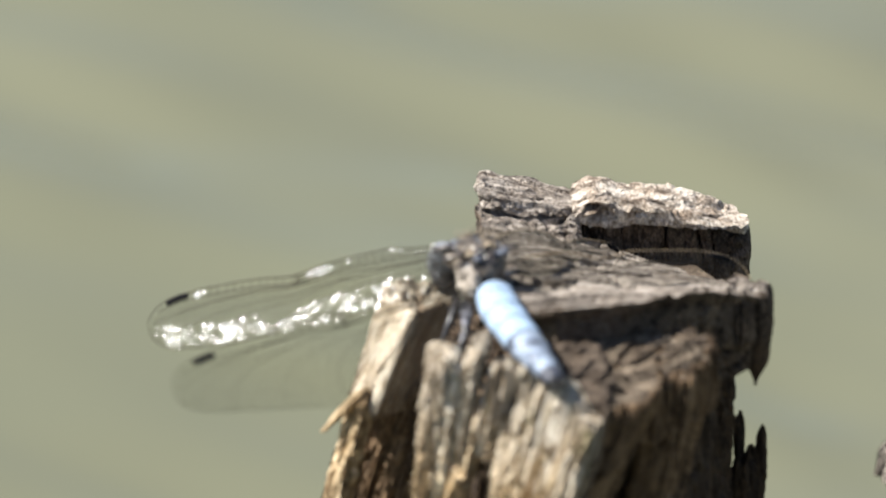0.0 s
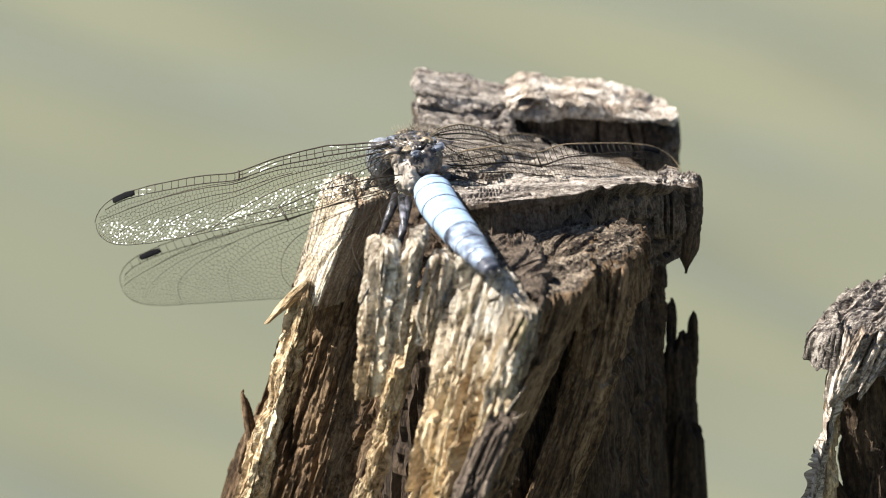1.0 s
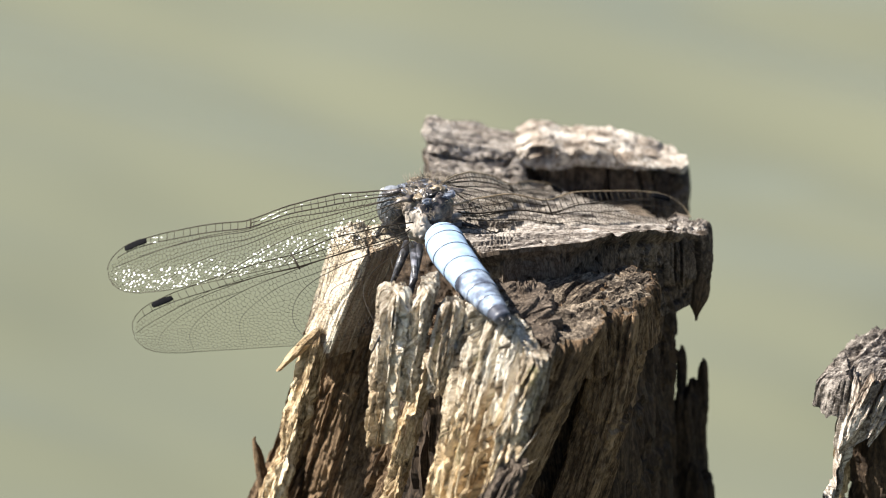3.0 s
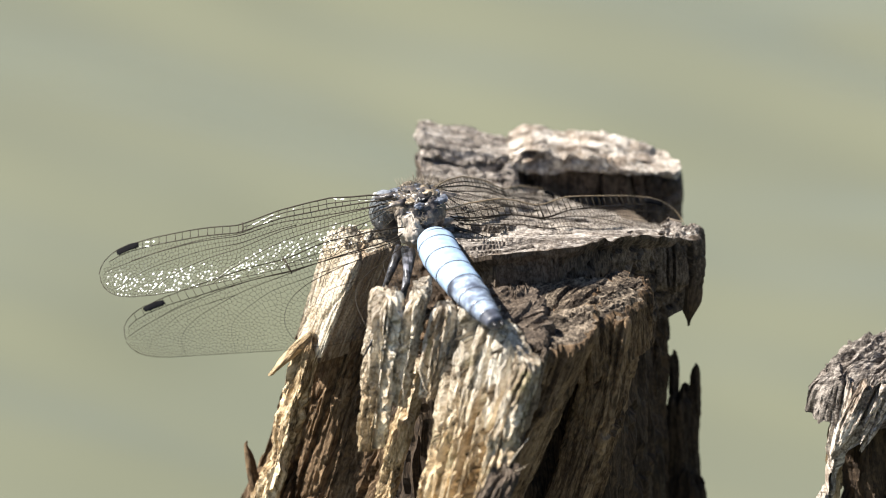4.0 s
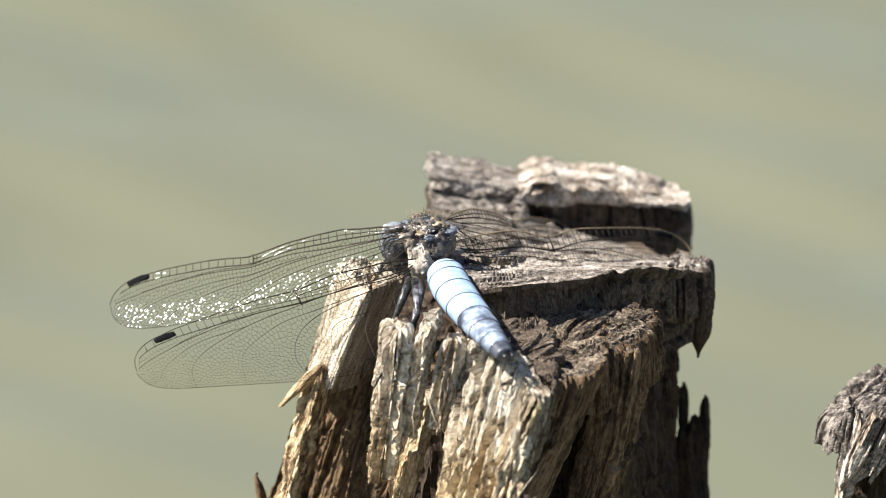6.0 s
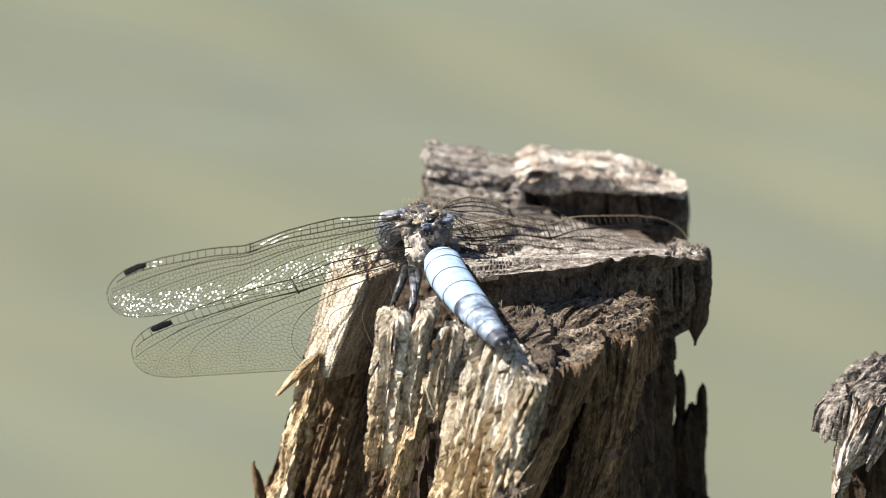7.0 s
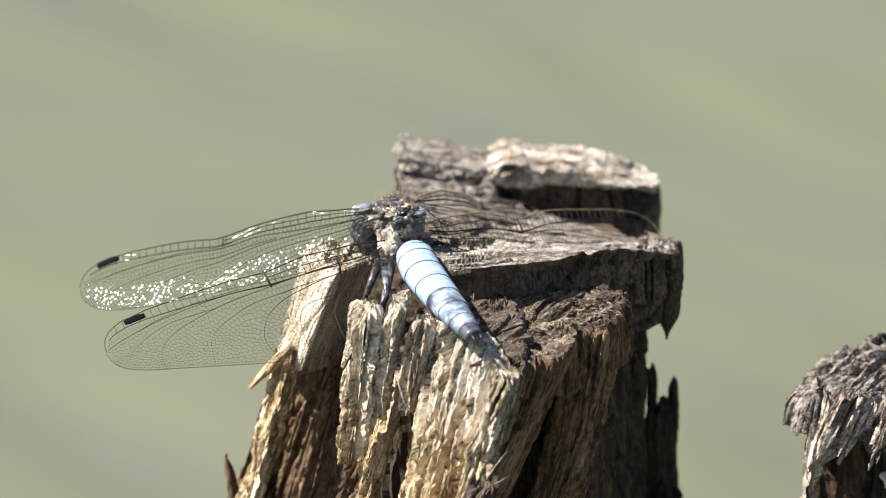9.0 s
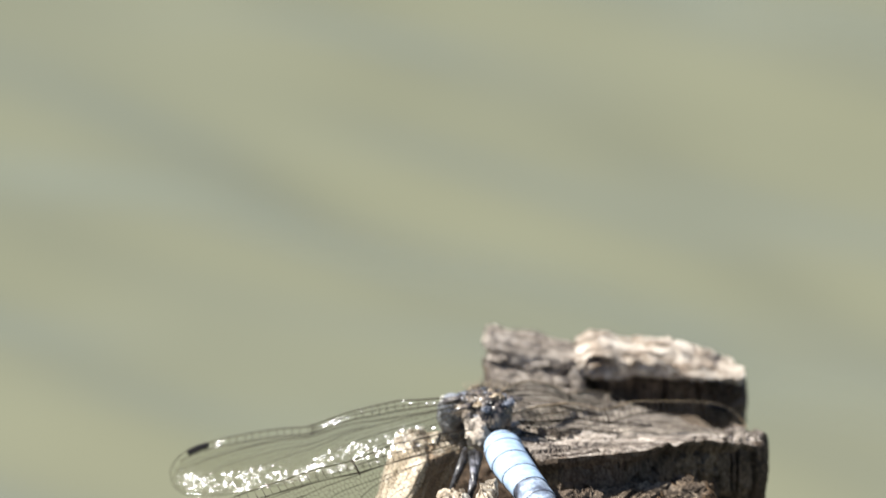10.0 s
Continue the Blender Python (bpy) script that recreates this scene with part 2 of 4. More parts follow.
def timber(name, foot, top, bottom, parent, mats, seed=1, lean=(0, 0), flare=0.0, step=0.22, ridge=0.5, crack=0.9, rough_top=0.8,
           top_grain=(0.5, 0.5), dome=0.0, ragged=0.0, taper=0.0, label="", fine=0.32, split=1.0, chunk=0.0, wide=1.5, twist=0.0, ref=None, flat=True, undercut=0.0, bow=0.0, dent=(), turn=0.0, pit=0.0, plate=0.55, lay=False, even=0.35, groove=()):
    """A piece of split timber: a footprint (x, y), a top plane (z, dz/dx, dz/dy), a lower end, and a grain that leans.
    The sides are split into strands along the grain and the top is broken across it."""
    xy = outline(foot, step)
    c = xy.mean(0)
    r0 = c if ref is None else np.array(ref, float)
    n = len(xy)
    tang = np.roll(xy, -1, 0) - np.roll(xy, 1, 0)
    nor = np.stack([tang[:, 1], -tang[:, 0]], 1)
    nor /= np.linalg.norm(nor, axis=1)[:, None] + 1e-9
    if np.sum(nor * (xy - c)) < 0:
        nor = -nor
    arc = np.concatenate([[0], np.cumsum(np.hypot(*np.diff(xy, axis=0).T))])

    def crown(q):
        dx, dy = q[:, 0] - r0[0], q[:, 1] - r0[1]
        z = top[0] + top[1] * dx + top[2] * dy + twist * dx * dy - dome * np.sum((q - c) ** 2, 1)
        for hx, hy, rx, ry, deep in dent:
            z = z - deep * np.exp(-(((q[:, 0] - hx) / rx) ** 2 + ((q[:, 1] - hy) / ry) ** 2))
        ca, sa = math.cos(turn), math.sin(turn)
        g = np.stack([(q[:, 0] * ca + q[:, 1] * sa) * top_grain[0], (q[:, 1] * ca - q[:, 0] * sa) * top_grain[1], np.zeros(len(q))], 1)
        g = g + 0.5 * np.stack([vnoise(g * 1.3, seed + 31), vnoise(g * 1.3, seed + 32), np.zeros(len(q))], 1)
        f = fbm(g, seed + 40, 4, 0.55)
        o, t, e, _ = plates(np.stack([g[:, 0] * 0.8, g[:, 1] * 0.8, 0.7 * f], 1), seed + 41)
        o2, t2, e2, _ = plates(np.stack([g[:, 0] * 2.4, g[:, 1] * 2.2, 1.1 * f], 1), seed + 43)
        z = z + rough_top * (0.35 * f + (0.55 * o + 0.9 * t) * smooth(0, 0.32, e) - 0.35 * (1 - smooth(0, 0.2, e)) + (0.08 * o2 + 0.28 * t2) * smooth(0, 0.35, e2) - 0.10 * (1 - smooth(0, 0.2, e2)) + 0.08 * fbm(g * 5.1, seed + 44, 2))
        z = z - 1.1 * crack * rough_top * cracks(g * 0.6 + 3, seed + 60, 0.10)
        if ragged:
            r = np.stack([q[:, 0] * 1.1, q[:, 1] * 1.1, np.zeros(len(q))], 1)
            z = z + ragged * vnoise(r, seed + 80) ** 3 * 2 + 0.35 * ragged * vnoise(r * 3, seed + 81)
        return z

    zt = crown(xy)
    w = max(1, int(even / step))
    zt = sum(np.roll(zt, k) for k in range(-w, w + 1)) / (2 * w + 1)
    low = max(bottom, -46.0)
    rows = max(6, int((zt.mean() - low) / fine))
    v = np.linspace(0, 1, rows)
    zs = zt[None, :] * (1 - v[:, None]) + low * v[:, None]
    if ragged and bottom > -46:
        g = np.stack([xy[:, 0] * 0.8, xy[:, 1] * 0.8, np.zeros(n)], 1)
        zs = zs + (v[:, None] ** 1.5) * ragged * (2.2 * fbm(g, seed + 90, 3))[None, :]
    if bottom < -46:
        extra = np.linspace(low, bottom, 7)[1:]
        zs = np.vstack([zs, np.repeat(extra[:, None], n, 1)])
    rows = len(zs)
    base = np.repeat(xy[None], rows, 0)
    down = np.maximum(0, top[0] - zs)
    grow = np.maximum(0.55, 1 + flare * down)
    if taper:
        grow = grow * (1 - taper * smooth(0.5, 1.0, np.linspace(0, 1, rows)[:, None]))
    px = c[0] + (base[:, :, 0] - c[0]) * grow
    py = c[1] + (base[:, :, 1] - c[1]) * grow
    g = np.stack([base[:, :, 0], base[:, :, 1], zs], 2).reshape(-1, 3)
    geo = g
    if lay:
        g = g[:, ::-1]
    wob = np.stack([vnoise(g * (0.12, 0.12, 0.10), seed + 7), vnoise(g * (0.12, 0.12, 0.10), seed + 8), np.zeros(len(g))], 1)
    w = g + 1.1 * wob
    h = 1.0 * (1 - 2 * np.abs(vnoise(w * (0.30, 0.30, 0.022), seed)))
    h = h + 0.5 * (1 - 2 * np.abs(vnoise(w * (0.9, 0.9, 0.05), seed + 1)))
    h = h + 0.16 * vnoise(w * (3.5, 3.5, 0.30), seed + 3) + 0.06 * vnoise(w * (2.2, 2.2, 2.2), seed + 9)
    h = h + 0.35 * vnoise(w * (0.4, 0.4, 0.28), seed + 4)
    uneven = arc + 1.3 * wide * vnoise(np.stack([arc * 0.33 / wide, 0 * arc, 0 * arc], 1), seed + 11)
    aw = np.repeat(uneven[None], rows, 0).ravel() + 0.9 * vnoise(g * (0.2, 0.2, 0.11), seed + 12) + 0.25 * vnoise(g * (0.5, 0.5, 0.5), seed + 13)
    zw = g[:, 2] + 0.6 * vnoise(g * (1.5, 1.5, 0.3), seed + 14)
    if lay:
        aw, zw = geo[:, 2] + 0.9 * vnoise(geo * (0.11, 0.2, 0.2), seed + 12), np.repeat(arc[None], rows, 0).ravel()
    o1, e1, t1 = strips(aw, zw, seed + 100, wide, 13.0)
    o2, e2, t2 = strips(aw + 0.37, zw, seed + 200, wide * 0.52, 5.5)
    rent = split * (0.35 + 1.0 * smooth(-0.25, 0.45, vnoise(g * (0.22, 0.22, 0.07), seed + 16)))
    frayed = split * smooth(-0.1, 0.5, vnoise(g * (0.3, 0.3, 0.09), seed + 17))
    gw = np.stack([g[:, 0] + 0.5 * wob[:, 0], g[:, 1] + 0.5 * wob[:, 1], g[:, 2]], 1)
    p1, l1, c1, t4 = plates(gw * (0.62 / wide, 0.62 / wide, 0.085), seed + 400)
    p2, l2, c2, t5 = plates(gw * (1.9 / wide, 1.9 / wide, 0.22) + 0.35 * wob, seed + 410)
    p3, l3, c3, _ = plates(g * (2.6, 2.6, 0.75) + 0.4 * wob, seed + 420)
    broken = (0.30 * p1 + 0.75 * l1) * smooth(0, 0.10, c1) - 0.55 * (1 - smooth(0, 0.09, c1)) + (0.22 * p2 + 0.42 * l2) * smooth(0, 0.14, c2) - 0.30 * (1 - smooth(0, 0.12, c2))
    h = ridge * 0.6 * h + rent * (0.35 * o1 - 0.40 * e1) + frayed * (0.16 * o2 - 0.16 * e2) + plate * (broken + (0.09 * p3 + 0.22 * l3) * smooth(0, 0.25, c3))
    t1 = 0.5 * t1 + 0.5 * t4
    t2 = 0.4 * t2 + 0.6 * t5
    if chunk:
        o0, e0, t0 = strips(aw + 1.1, zw * 1.0 + 1.5 * vnoise(g * (0.4, 0.4, 0.1), seed + 15), seed + 300, wide * 2.3, 17.0)
        h = h + chunk * (1.0 * o0 - 1.1 * e0)
        t1 = 0.5 * t1 + 0.7 * t0
    h = h - crack * 1.6 * cracks(w * (0.33, 0.33, 0.007), seed + 20, 0.08) - crack * 0.5 * cracks(w * (0.8, 0.8, 0.016), seed + 21, 0.09)
    for gx, gw, deep in groove:
        h = h - deep * np.exp(-((geo[:, 0] + 0.35 * vnoise(geo * (0.2, 0.2, 0.22), seed + 55) - gx) / gw) ** 2) * (0.4 + 0.6 * smooth(-0.3, 0.2, vnoise(geo * (0.1, 0.1, 0.12), seed + 56 + int(gx * 3))))
    if pit:
        hole = smooth(0.12, 0.5, vnoise(w * (0.55, 0.55, 0.2), seed + 26) + 0.4 * vnoise(w * (1.4, 1.4, 0.6), seed + 27))
        h = h - pit * hole
        # pits are toned darker too, adding shade to the relief by colour
        t1 = t1 - 0.2 * hole
    tone = (0.6 * t1 + 0.4 * t2)
    h = h.reshape(rows, n)
    depth = (zt[None, :] - zs)
    h = h - 0.5 * np.exp(-np.maximum(depth, 0) / 0.4)
    if lay:
        h = h * (0.15 + 0.85 * smooth(0, 1.4, depth))
    if undercut:
        h = h - undercut * smooth(0.2, 2.2, depth)
    px = px + nor[None, :, 0] * h + lean[0] * (zs - top[0]) + bow * (zs - top[0]) ** 2
    py = py + nor[None, :, 1] * h + lean[1] * (zs - top[0])
    side = np.stack([px, py, zs], 2).reshape(-1, 3)
    verts, grain, tones = [side], [geo], [tone]
    rim = np.stack([px[0], py[0]], 1)
    rings = max(4, int(np.max(np.linalg.norm(xy - c, axis=1)) / 0.32))
    for k in range(1, rings + 1):
        f = 1 - k / rings
        q = c + (rim - c) * max(f, 0.004)
        z = crown(q)
        z = zt + (z - zt) * min(1, k * 0.5)
        verts.append(np.stack([q[:, 0], q[:, 1], z], 1))
        grain.append(np.stack([q[:, 0], q[:, 1], z], 1))
        tones.append(0.7 * vnoise(np.stack([q[:, 0] * top_grain[0] * 2, q[:, 1] * top_grain[1] * 2, z], 1), seed + 70))
    a = np.arange(n)
    b = np.roll(a, -1)
    faces, slots = [], []
    for r in range(rows - 1):
        faces.append(np.stack([r * n + a, r * n + b, (r + 1) * n + b, (r + 1) * n + a], 1))
        slots.append(np.zeros(n, int))
    o = rows * n
    for r in range(rings):
        u = (r - 1) * n + o if r else 0
        faces.append(np.stack([u + b, u + a, o + r * n + a, o + r * n + b], 1))
        slots.append(np.full(n, 1 if r > 0 else 0))
    verts, grain = np.vstack(verts), np.vstack(grain)
    faces = np.vstack(faces).tolist()
    slots = np.concatenate(slots).tolist()
    faces.append(((rows - 1) * n + a).tolist())
    slots.append(0)
    me = mesh_from(name, verts, faces, mats, slots, flat=flat, grain=grain)
    at = me.attributes.new("tone", "FLOAT", "POINT")
    at.data.foreach_set("value", np.concatenate(tones).astype(np.float32))
    return child(name, me, parent, label)


def thing(name, label, category, **tags):
    ob = new(name)
    return tagged(ob, label, category, **tags)


def loft(path, half_w, half_h, sides=20, up=(0, 0, 1)):
    """A tube along the path with oval sections."""
    P = np.array(path, float)
    T = np.gradient(P, axis=0)
    T /= np.linalg.norm(T, axis=1)[:, None]
    verts = []
    for p, t, w, h in zip(P, T, half_w, half_h):
        s = np.cross(t, up)
        s /= np.linalg.norm(s)
        u = np.cross(s, t)
        a = np.linspace(0, 2 * np.pi, sides, endpoint=False)
        verts.append(p + np.outer(np.cos(a) * w, s) + np.outer(np.sin(a) * h, u))
    n, k = len(P), np.arange(sides)
    f = [((r * sides + k), (r * sides + np.roll(k, -1)), ((r + 1) * sides + np.roll(k, -1)), ((r + 1) * sides + k)) for r in range(n - 1)]
    faces = np.concatenate([np.stack(q, 1) for q in f]).tolist()
    faces += [k[::-1].tolist(), ((n - 1) * sides + k).tolist()]
    return np.vstack(verts), faces


def ball(c, radii, axis=(0, 1, 0), n=16, sides=24):
    """An egg of the given half sizes (across, along, high) with its length along the axis."""
    a = np.array(axis, float)
    a /= np.linalg.norm(a)
    t = np.cos(np.linspace(np.pi * 0.98, np.pi * 0.02, n))
    k = np.sqrt(1 - t ** 2)
    return loft(np.array(c) + np.outer(t * radii[1], a), k * radii[0], k * radii[2], sides)


def joined(pieces):
    verts, faces, o = [], [], 0
    for v, f in pieces:
        verts.append(np.asarray(v))
        faces += [[i + o for i in q] for q in f]
        o += len(v)
    return np.vstack(verts), faces


# ---- water ----
def build_water():
    m, nt, p = shader("pond_water")
    tc = nt.nodes.new("ShaderNodeTexCoord")
    n = noised(nt, tc.outputs["Object"], 2.2, 3, 0.5)
    nt.links.new(ramp(nt, n, [(0.3, (0.122, 0.127, 0.084)), (0.7, (0.143, 0.145, 0.099))]), p.inputs["Base Color"])
    p.inputs["Roughness"].default_value, p.inputs["IOR"].default_value = 0.12, 1.33
    nx = 420
    u = np.linspace(-1, 1, nx)
    g = np.sign(u) * (0.55 * np.abs(u) + 400 * np.abs(u) ** 11)
    X, Y = np.meshgrid(g, g + 0.6)
    pts = np.stack([X.ravel(), Y.ravel(), np.zeros(X.size)], 1)
    along, across = pts[:, 0] * 0.82 - pts[:, 1] * 0.57, pts[:, 0] * 0.57 + pts[:, 1] * 0.82
    d = 0.0030 * vnoise(np.stack([along * 7, across * 24, 0 * across], 1), 3) + 0.0022 * vnoise(np.stack([along * 14 + across * 3, across * 44, 0 * across + 5], 1), 9)
    d = d + 0.0016 * vnoise(np.stack([along * 22 + across * 4, across * 62, 0 * across + 9], 1), 14)
    pts[:, 2] = d * np.exp(-np.hypot(pts[:, 0], pts[:, 1]) / 8)
    i = np.arange((nx - 1) * nx).reshape(nx - 1, nx)[:, :-1].ravel()
    me = bpy.data.meshes.new("pond_water")
    me.from_pydata(pts.tolist(), [], np.stack([i, i + 1, i + nx + 1, i + nx], 1).tolist())
    me.materials.append(m)
    me.polygons.foreach_set("use_smooth", np.ones(len(me.polygons), bool))
    return tagged(new("water", me), "murky green pond water with slow ripples", "water", kind="structure")


water = build_water()


# ---- the old post ----
def build_post():
    post = thing("wooden_post", "weathered split wooden post, grey on top and brown below", "post", group="posts in the pond")
    # the core fills the inside; its near-black stands for shade in the clefts
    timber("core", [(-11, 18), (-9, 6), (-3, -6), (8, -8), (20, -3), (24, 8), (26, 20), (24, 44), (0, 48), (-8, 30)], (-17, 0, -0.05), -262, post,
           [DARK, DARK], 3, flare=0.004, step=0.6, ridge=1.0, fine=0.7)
    # the back ridge: a pale top layer over a base coloured dark as its shade
    timber("back_base", [(-3, 48.5), (8, 48), (20, 47.8), (29.6, 47.8), (30.3, 50), (28, 53), (-3, 53)], (-12.0, -0.14, 0.0), -21, post, [SHADED_GREY, SHADED_GREY], 15, ridge=0.3, chunk=0.5, ragged=0.3, wide=4.0, split=0.2, plate=0.7)
    timber("back_block", [(-3.7, 46), (-1, 45.2), (3, 45.8), (7, 45.6), (10, 47), (9.5, 53), (4, 54), (-3.7, 53.5)], (-9.1, -0.21, -0.08), -12.8, post, [GREY, GREY], 12, ridge=0.2, lay=True,
           rough_top=0.75, top_grain=(0.10, 0.55), crack=0.9, ragged=0.12, split=0.3, wide=1.6, undercut=0.4, plate=0.9, label="grey broken ridge at the back of the post")
    timber("back_block", [(7.2, 47), (9, 45.6), (13, 45.2), (17, 45.8), (21, 45.2), (26, 45.4), (29.0, 46), (30.2, 48), (28, 53.0), (18, 54), (8, 53.5)],
           (-9.8, -0.20, 0.05), -12.2, post, [PALE, PALE], 11, ref=(17, 49), ridge=0.15, lay=True, pit=0.9, rough_top=0.8, top_grain=(0.16, 0.40), crack=0.6, ragged=0.15, split=0.2, wide=1.3, plate=1.0,
           undercut=0.7, dent=((7.2, 49, 2.6, 12, 2.0), (14.5, 49, 2.2, 9, 0.6), (27.5, 49, 3.0, 9, 0.5)), label="bleached broken ridge at the back of the post")
    timber("rear_ledge", [(-3, 42), (3, 41.5), (8.5, 42.5), (9, 47), (-3, 47)], (-11.6, -0.03, 0.05), -19, post, [GREY, GREY], 17, rough_top=1.2, top_grain=(0.2, 0.6))
    # sides much darker than the top, their shade being painted in
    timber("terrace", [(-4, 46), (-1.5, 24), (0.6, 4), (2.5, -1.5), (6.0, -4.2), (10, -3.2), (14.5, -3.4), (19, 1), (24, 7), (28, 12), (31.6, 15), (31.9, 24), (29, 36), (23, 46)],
           (0.0, 0.085, -0.272), -17, post, [SHADED_GREY, GREY], 21, ref=(8.2, -4), twist=-0.0080, ridge=0.15, rough_top=0.75, top_grain=(0.09, 0.36), crack=0.9, ragged=0.04,
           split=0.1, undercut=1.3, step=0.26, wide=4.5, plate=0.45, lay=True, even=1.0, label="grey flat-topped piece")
    timber("side_slab", [(26.5, 12), (29, 12.6), (32.0, 15.5), (32.2, 22), (28, 26), (26.5, 20)], (-7.6, 0, -0.25), -17.0, post, [SHADED_GREY, GREY], 25, ragged=0.5, taper=0.5, crack=1.2, wide=2.2, split=0.5)
    # lower front step and two faces below it, shade put into their brown
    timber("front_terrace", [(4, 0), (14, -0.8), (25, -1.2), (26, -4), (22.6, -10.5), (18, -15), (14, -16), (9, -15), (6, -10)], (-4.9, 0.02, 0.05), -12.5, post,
           [SHADED_BROWN, SHADED_UMBER], 31, ridge=0.3, rough_top=0.75, top_grain=(0.09, 0.62), crack=1.1, split=0.4, turn=0.75, dent=((10.6, -9.0, 4.8, 4.0, 4.4), (14.5, -12.5, 2.0, 2.0, 1.2)), label="broken grey step")
    timber("shaded_face", [(10, -9), (9.5, -19), (13, -21.5), (16, -19.8), (19.0, -16.2), (18.5, -10)], (-4.9, 0.05, 0.03), -262, post, [SHADED_BROWN, SHADED_UMBER], 33, lean=(0.44, 0.20), plate=0.4, ridge=0.45, crack=0.6, rough_top=0.8,
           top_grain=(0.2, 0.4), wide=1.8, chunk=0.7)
    timber("shaded_face", [(18, -3), (18.8, -10.5), (22.5, -12.4), (24.8, -7), (25.6, -1), (21, 1)], (-4.9, 0.0, 0.03), -262, post, [SHADED_BROWN, SHADED_UMBER], 37, lean=(0.13, 0.08), plate=0.4, ridge=0.5, crack=0.6, rough_top=0.8,
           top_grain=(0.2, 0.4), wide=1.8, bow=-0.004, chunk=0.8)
    # the shadow that the tail drops here is in the dark grey
    timber("hollow_lump", [(4.5, -6), (4.5, -15), (9, -20.5), (12.8, -24), (13.8, -18), (11.5, -5)], (-3.6, -0.05, 0.02), -20, post, [SHADED_GREY, SHADED_GREY], 39, rough_top=0.7, top_grain=(0.10, 0.5), crack=1.4, turn=1.0, lean=(0.3, 0.1), label="dark hollowed wood with the tail's shadow in its colour")
    # the sunlit front
    timber("front_slab", [(0.9, -12), (0.6, -17.9), (2.5, -20.5), (6.6, -24), (11.0, -27.5), (12.7, -25.2), (9.8, -20.5), (4.5, -15)], (-1.3, -0.15, 0.0), -262, post,
           [FRESH, SPLIT], 41, plate=0.7, groove=((2.9, 0.28, 3.0), (5.4, 0.20, 2.2), (8.3, 0.22, 2.0)), pit=0.6, lean=(0.25, 0.46), flare=-0.017, ridge=0.5, rough_top=0.8, dome=0.026, crack=2.2, step=0.17, fine=0.26, split=0.32, wide=2.1, chunk=0.9, label="sunlit front face with lichen")
    timber("bark_plate", [(4.8, -31.5), (5.8, -33.9), (8.6, -34.4), (9.4, -31.0)], (-16.4, 0.1, 0.0), -31, post, [SHADED_GREY, SHADED_GREY], 45, lean=(0.46, 0.46), ridge=0.2, split=0.4, wide=0.8, step=0.17, ragged=0.6, taper=0.5,
           label="slate-grey flake of bark")
    timber("front_rib", [(-4.5, -10), (-4.5, -13.8), (-3.1, -15.2), (-1.9, -13.6), (-1.9, -10)], (-11.0, 0.2, 0), -262, post, [SPLIT, SPLIT], 43, pit=0.9, lean=(0.26, 0.22), ridge=0.3, step=0.17, fine=0.28, wide=0.9)
    # this rib is brown to carry the shade beside the flap
    timber("front_rib", [(-6.7, -10), (-6.6, -13.6), (-5.7, -14.8), (-4.9, -13.4), (-4.9, -10)], (-19.0, 0, 0), -262, post, [SHADED_BROWN, SHADED_BROWN], 61, pit=0.6, lean=(0.27, 0.24), ridge=0.3, step=0.17, fine=0.28, wide=0.8)
    timber("front_flap", [(-8.6, -13.5), (-8.9, -16.5), (-7.2, -18.4), (-5.6, -17.8), (-5.5, -13.5)], (0.2, 0.12, 0.0), -19.2, post,
           [SPLIT, SPLIT], 51, plate=0.85, groove=((-7.7, 0.20, 2.2), (-6.4, 0.22, 2.6)), pit=0.15, lean=(0.12, 0.14), taper=0.2, ridge=0.1, step=0.14, fine=0.24, ragged=0.4, wide=1.35, rough_top=0.7, split=0.12, chunk=0.4, crack=1.3, label="loose flap of split wood")
    timber("front_flap", [(-4.6, -13), (-4.6, -17.4), (-3.1, -18.8), (-1.7, -17.2), (-1.5, -12.5)], (0.5, 0.34, 0.0), -13.5, post,
           [SPLIT, SPLIT], 52, plate=0.85, groove=((-3.8, 0.20, 2.2), (-2.4, 0.20, 2.2)), pit=0.15, lean=(0.20, 0.16), taper=0.35, ridge=0.1, step=0.14, fine=0.24, ragged=0.5, wide=1.35, rough_top=0.7, split=0.12, chunk=0.4, crack=1.3, label="loose flap of split wood")
    timber("front_flap", [(-1.3, -15), (-1.4, -18.4), (0.0, -19.8), (1.3, -18.8), (1.2, -15)], (-1.2, 0.1, 0.0), -12.6, post,
           [SPLIT, SPLIT], 53, pit=0.5, lean=(0.20, 0.22), taper=0.5, ridge=0.25, step=0.15, fine=0.24, ragged=0.5, wide=0.9, label="loose flap of split wood")
    # the left side
    timber("left_plank", [(-14.9, 15), (-14.7, 10), (-13.2, 7.8), (-12.3, 9.5), (-12.3, 15)], (-5.6, 0.1, 0.0), -20, post, [BARE, SPLIT], 71, lean=(0.27, 0.10), plate=0.28, ridge=0.12, crack=0.5, split=0.2, step=0.18, wide=1.3,
           label="sharp-edged sunlit plank")
    timber("left_plank", [(-13.2, 14), (-13.2, 7.8), (-10.8, 4.6), (-9.9, 5.3), (-10.6, 14)], (-4.9, -0.05, 0.05), -18, post, [BARE, SPLIT], 73, lean=(0.40, 0.12), plate=0.28, ridge=0.12, crack=0.5, split=0.2, step=0.17, wide=1.3,
           label="sharp-edged sunlit plank")
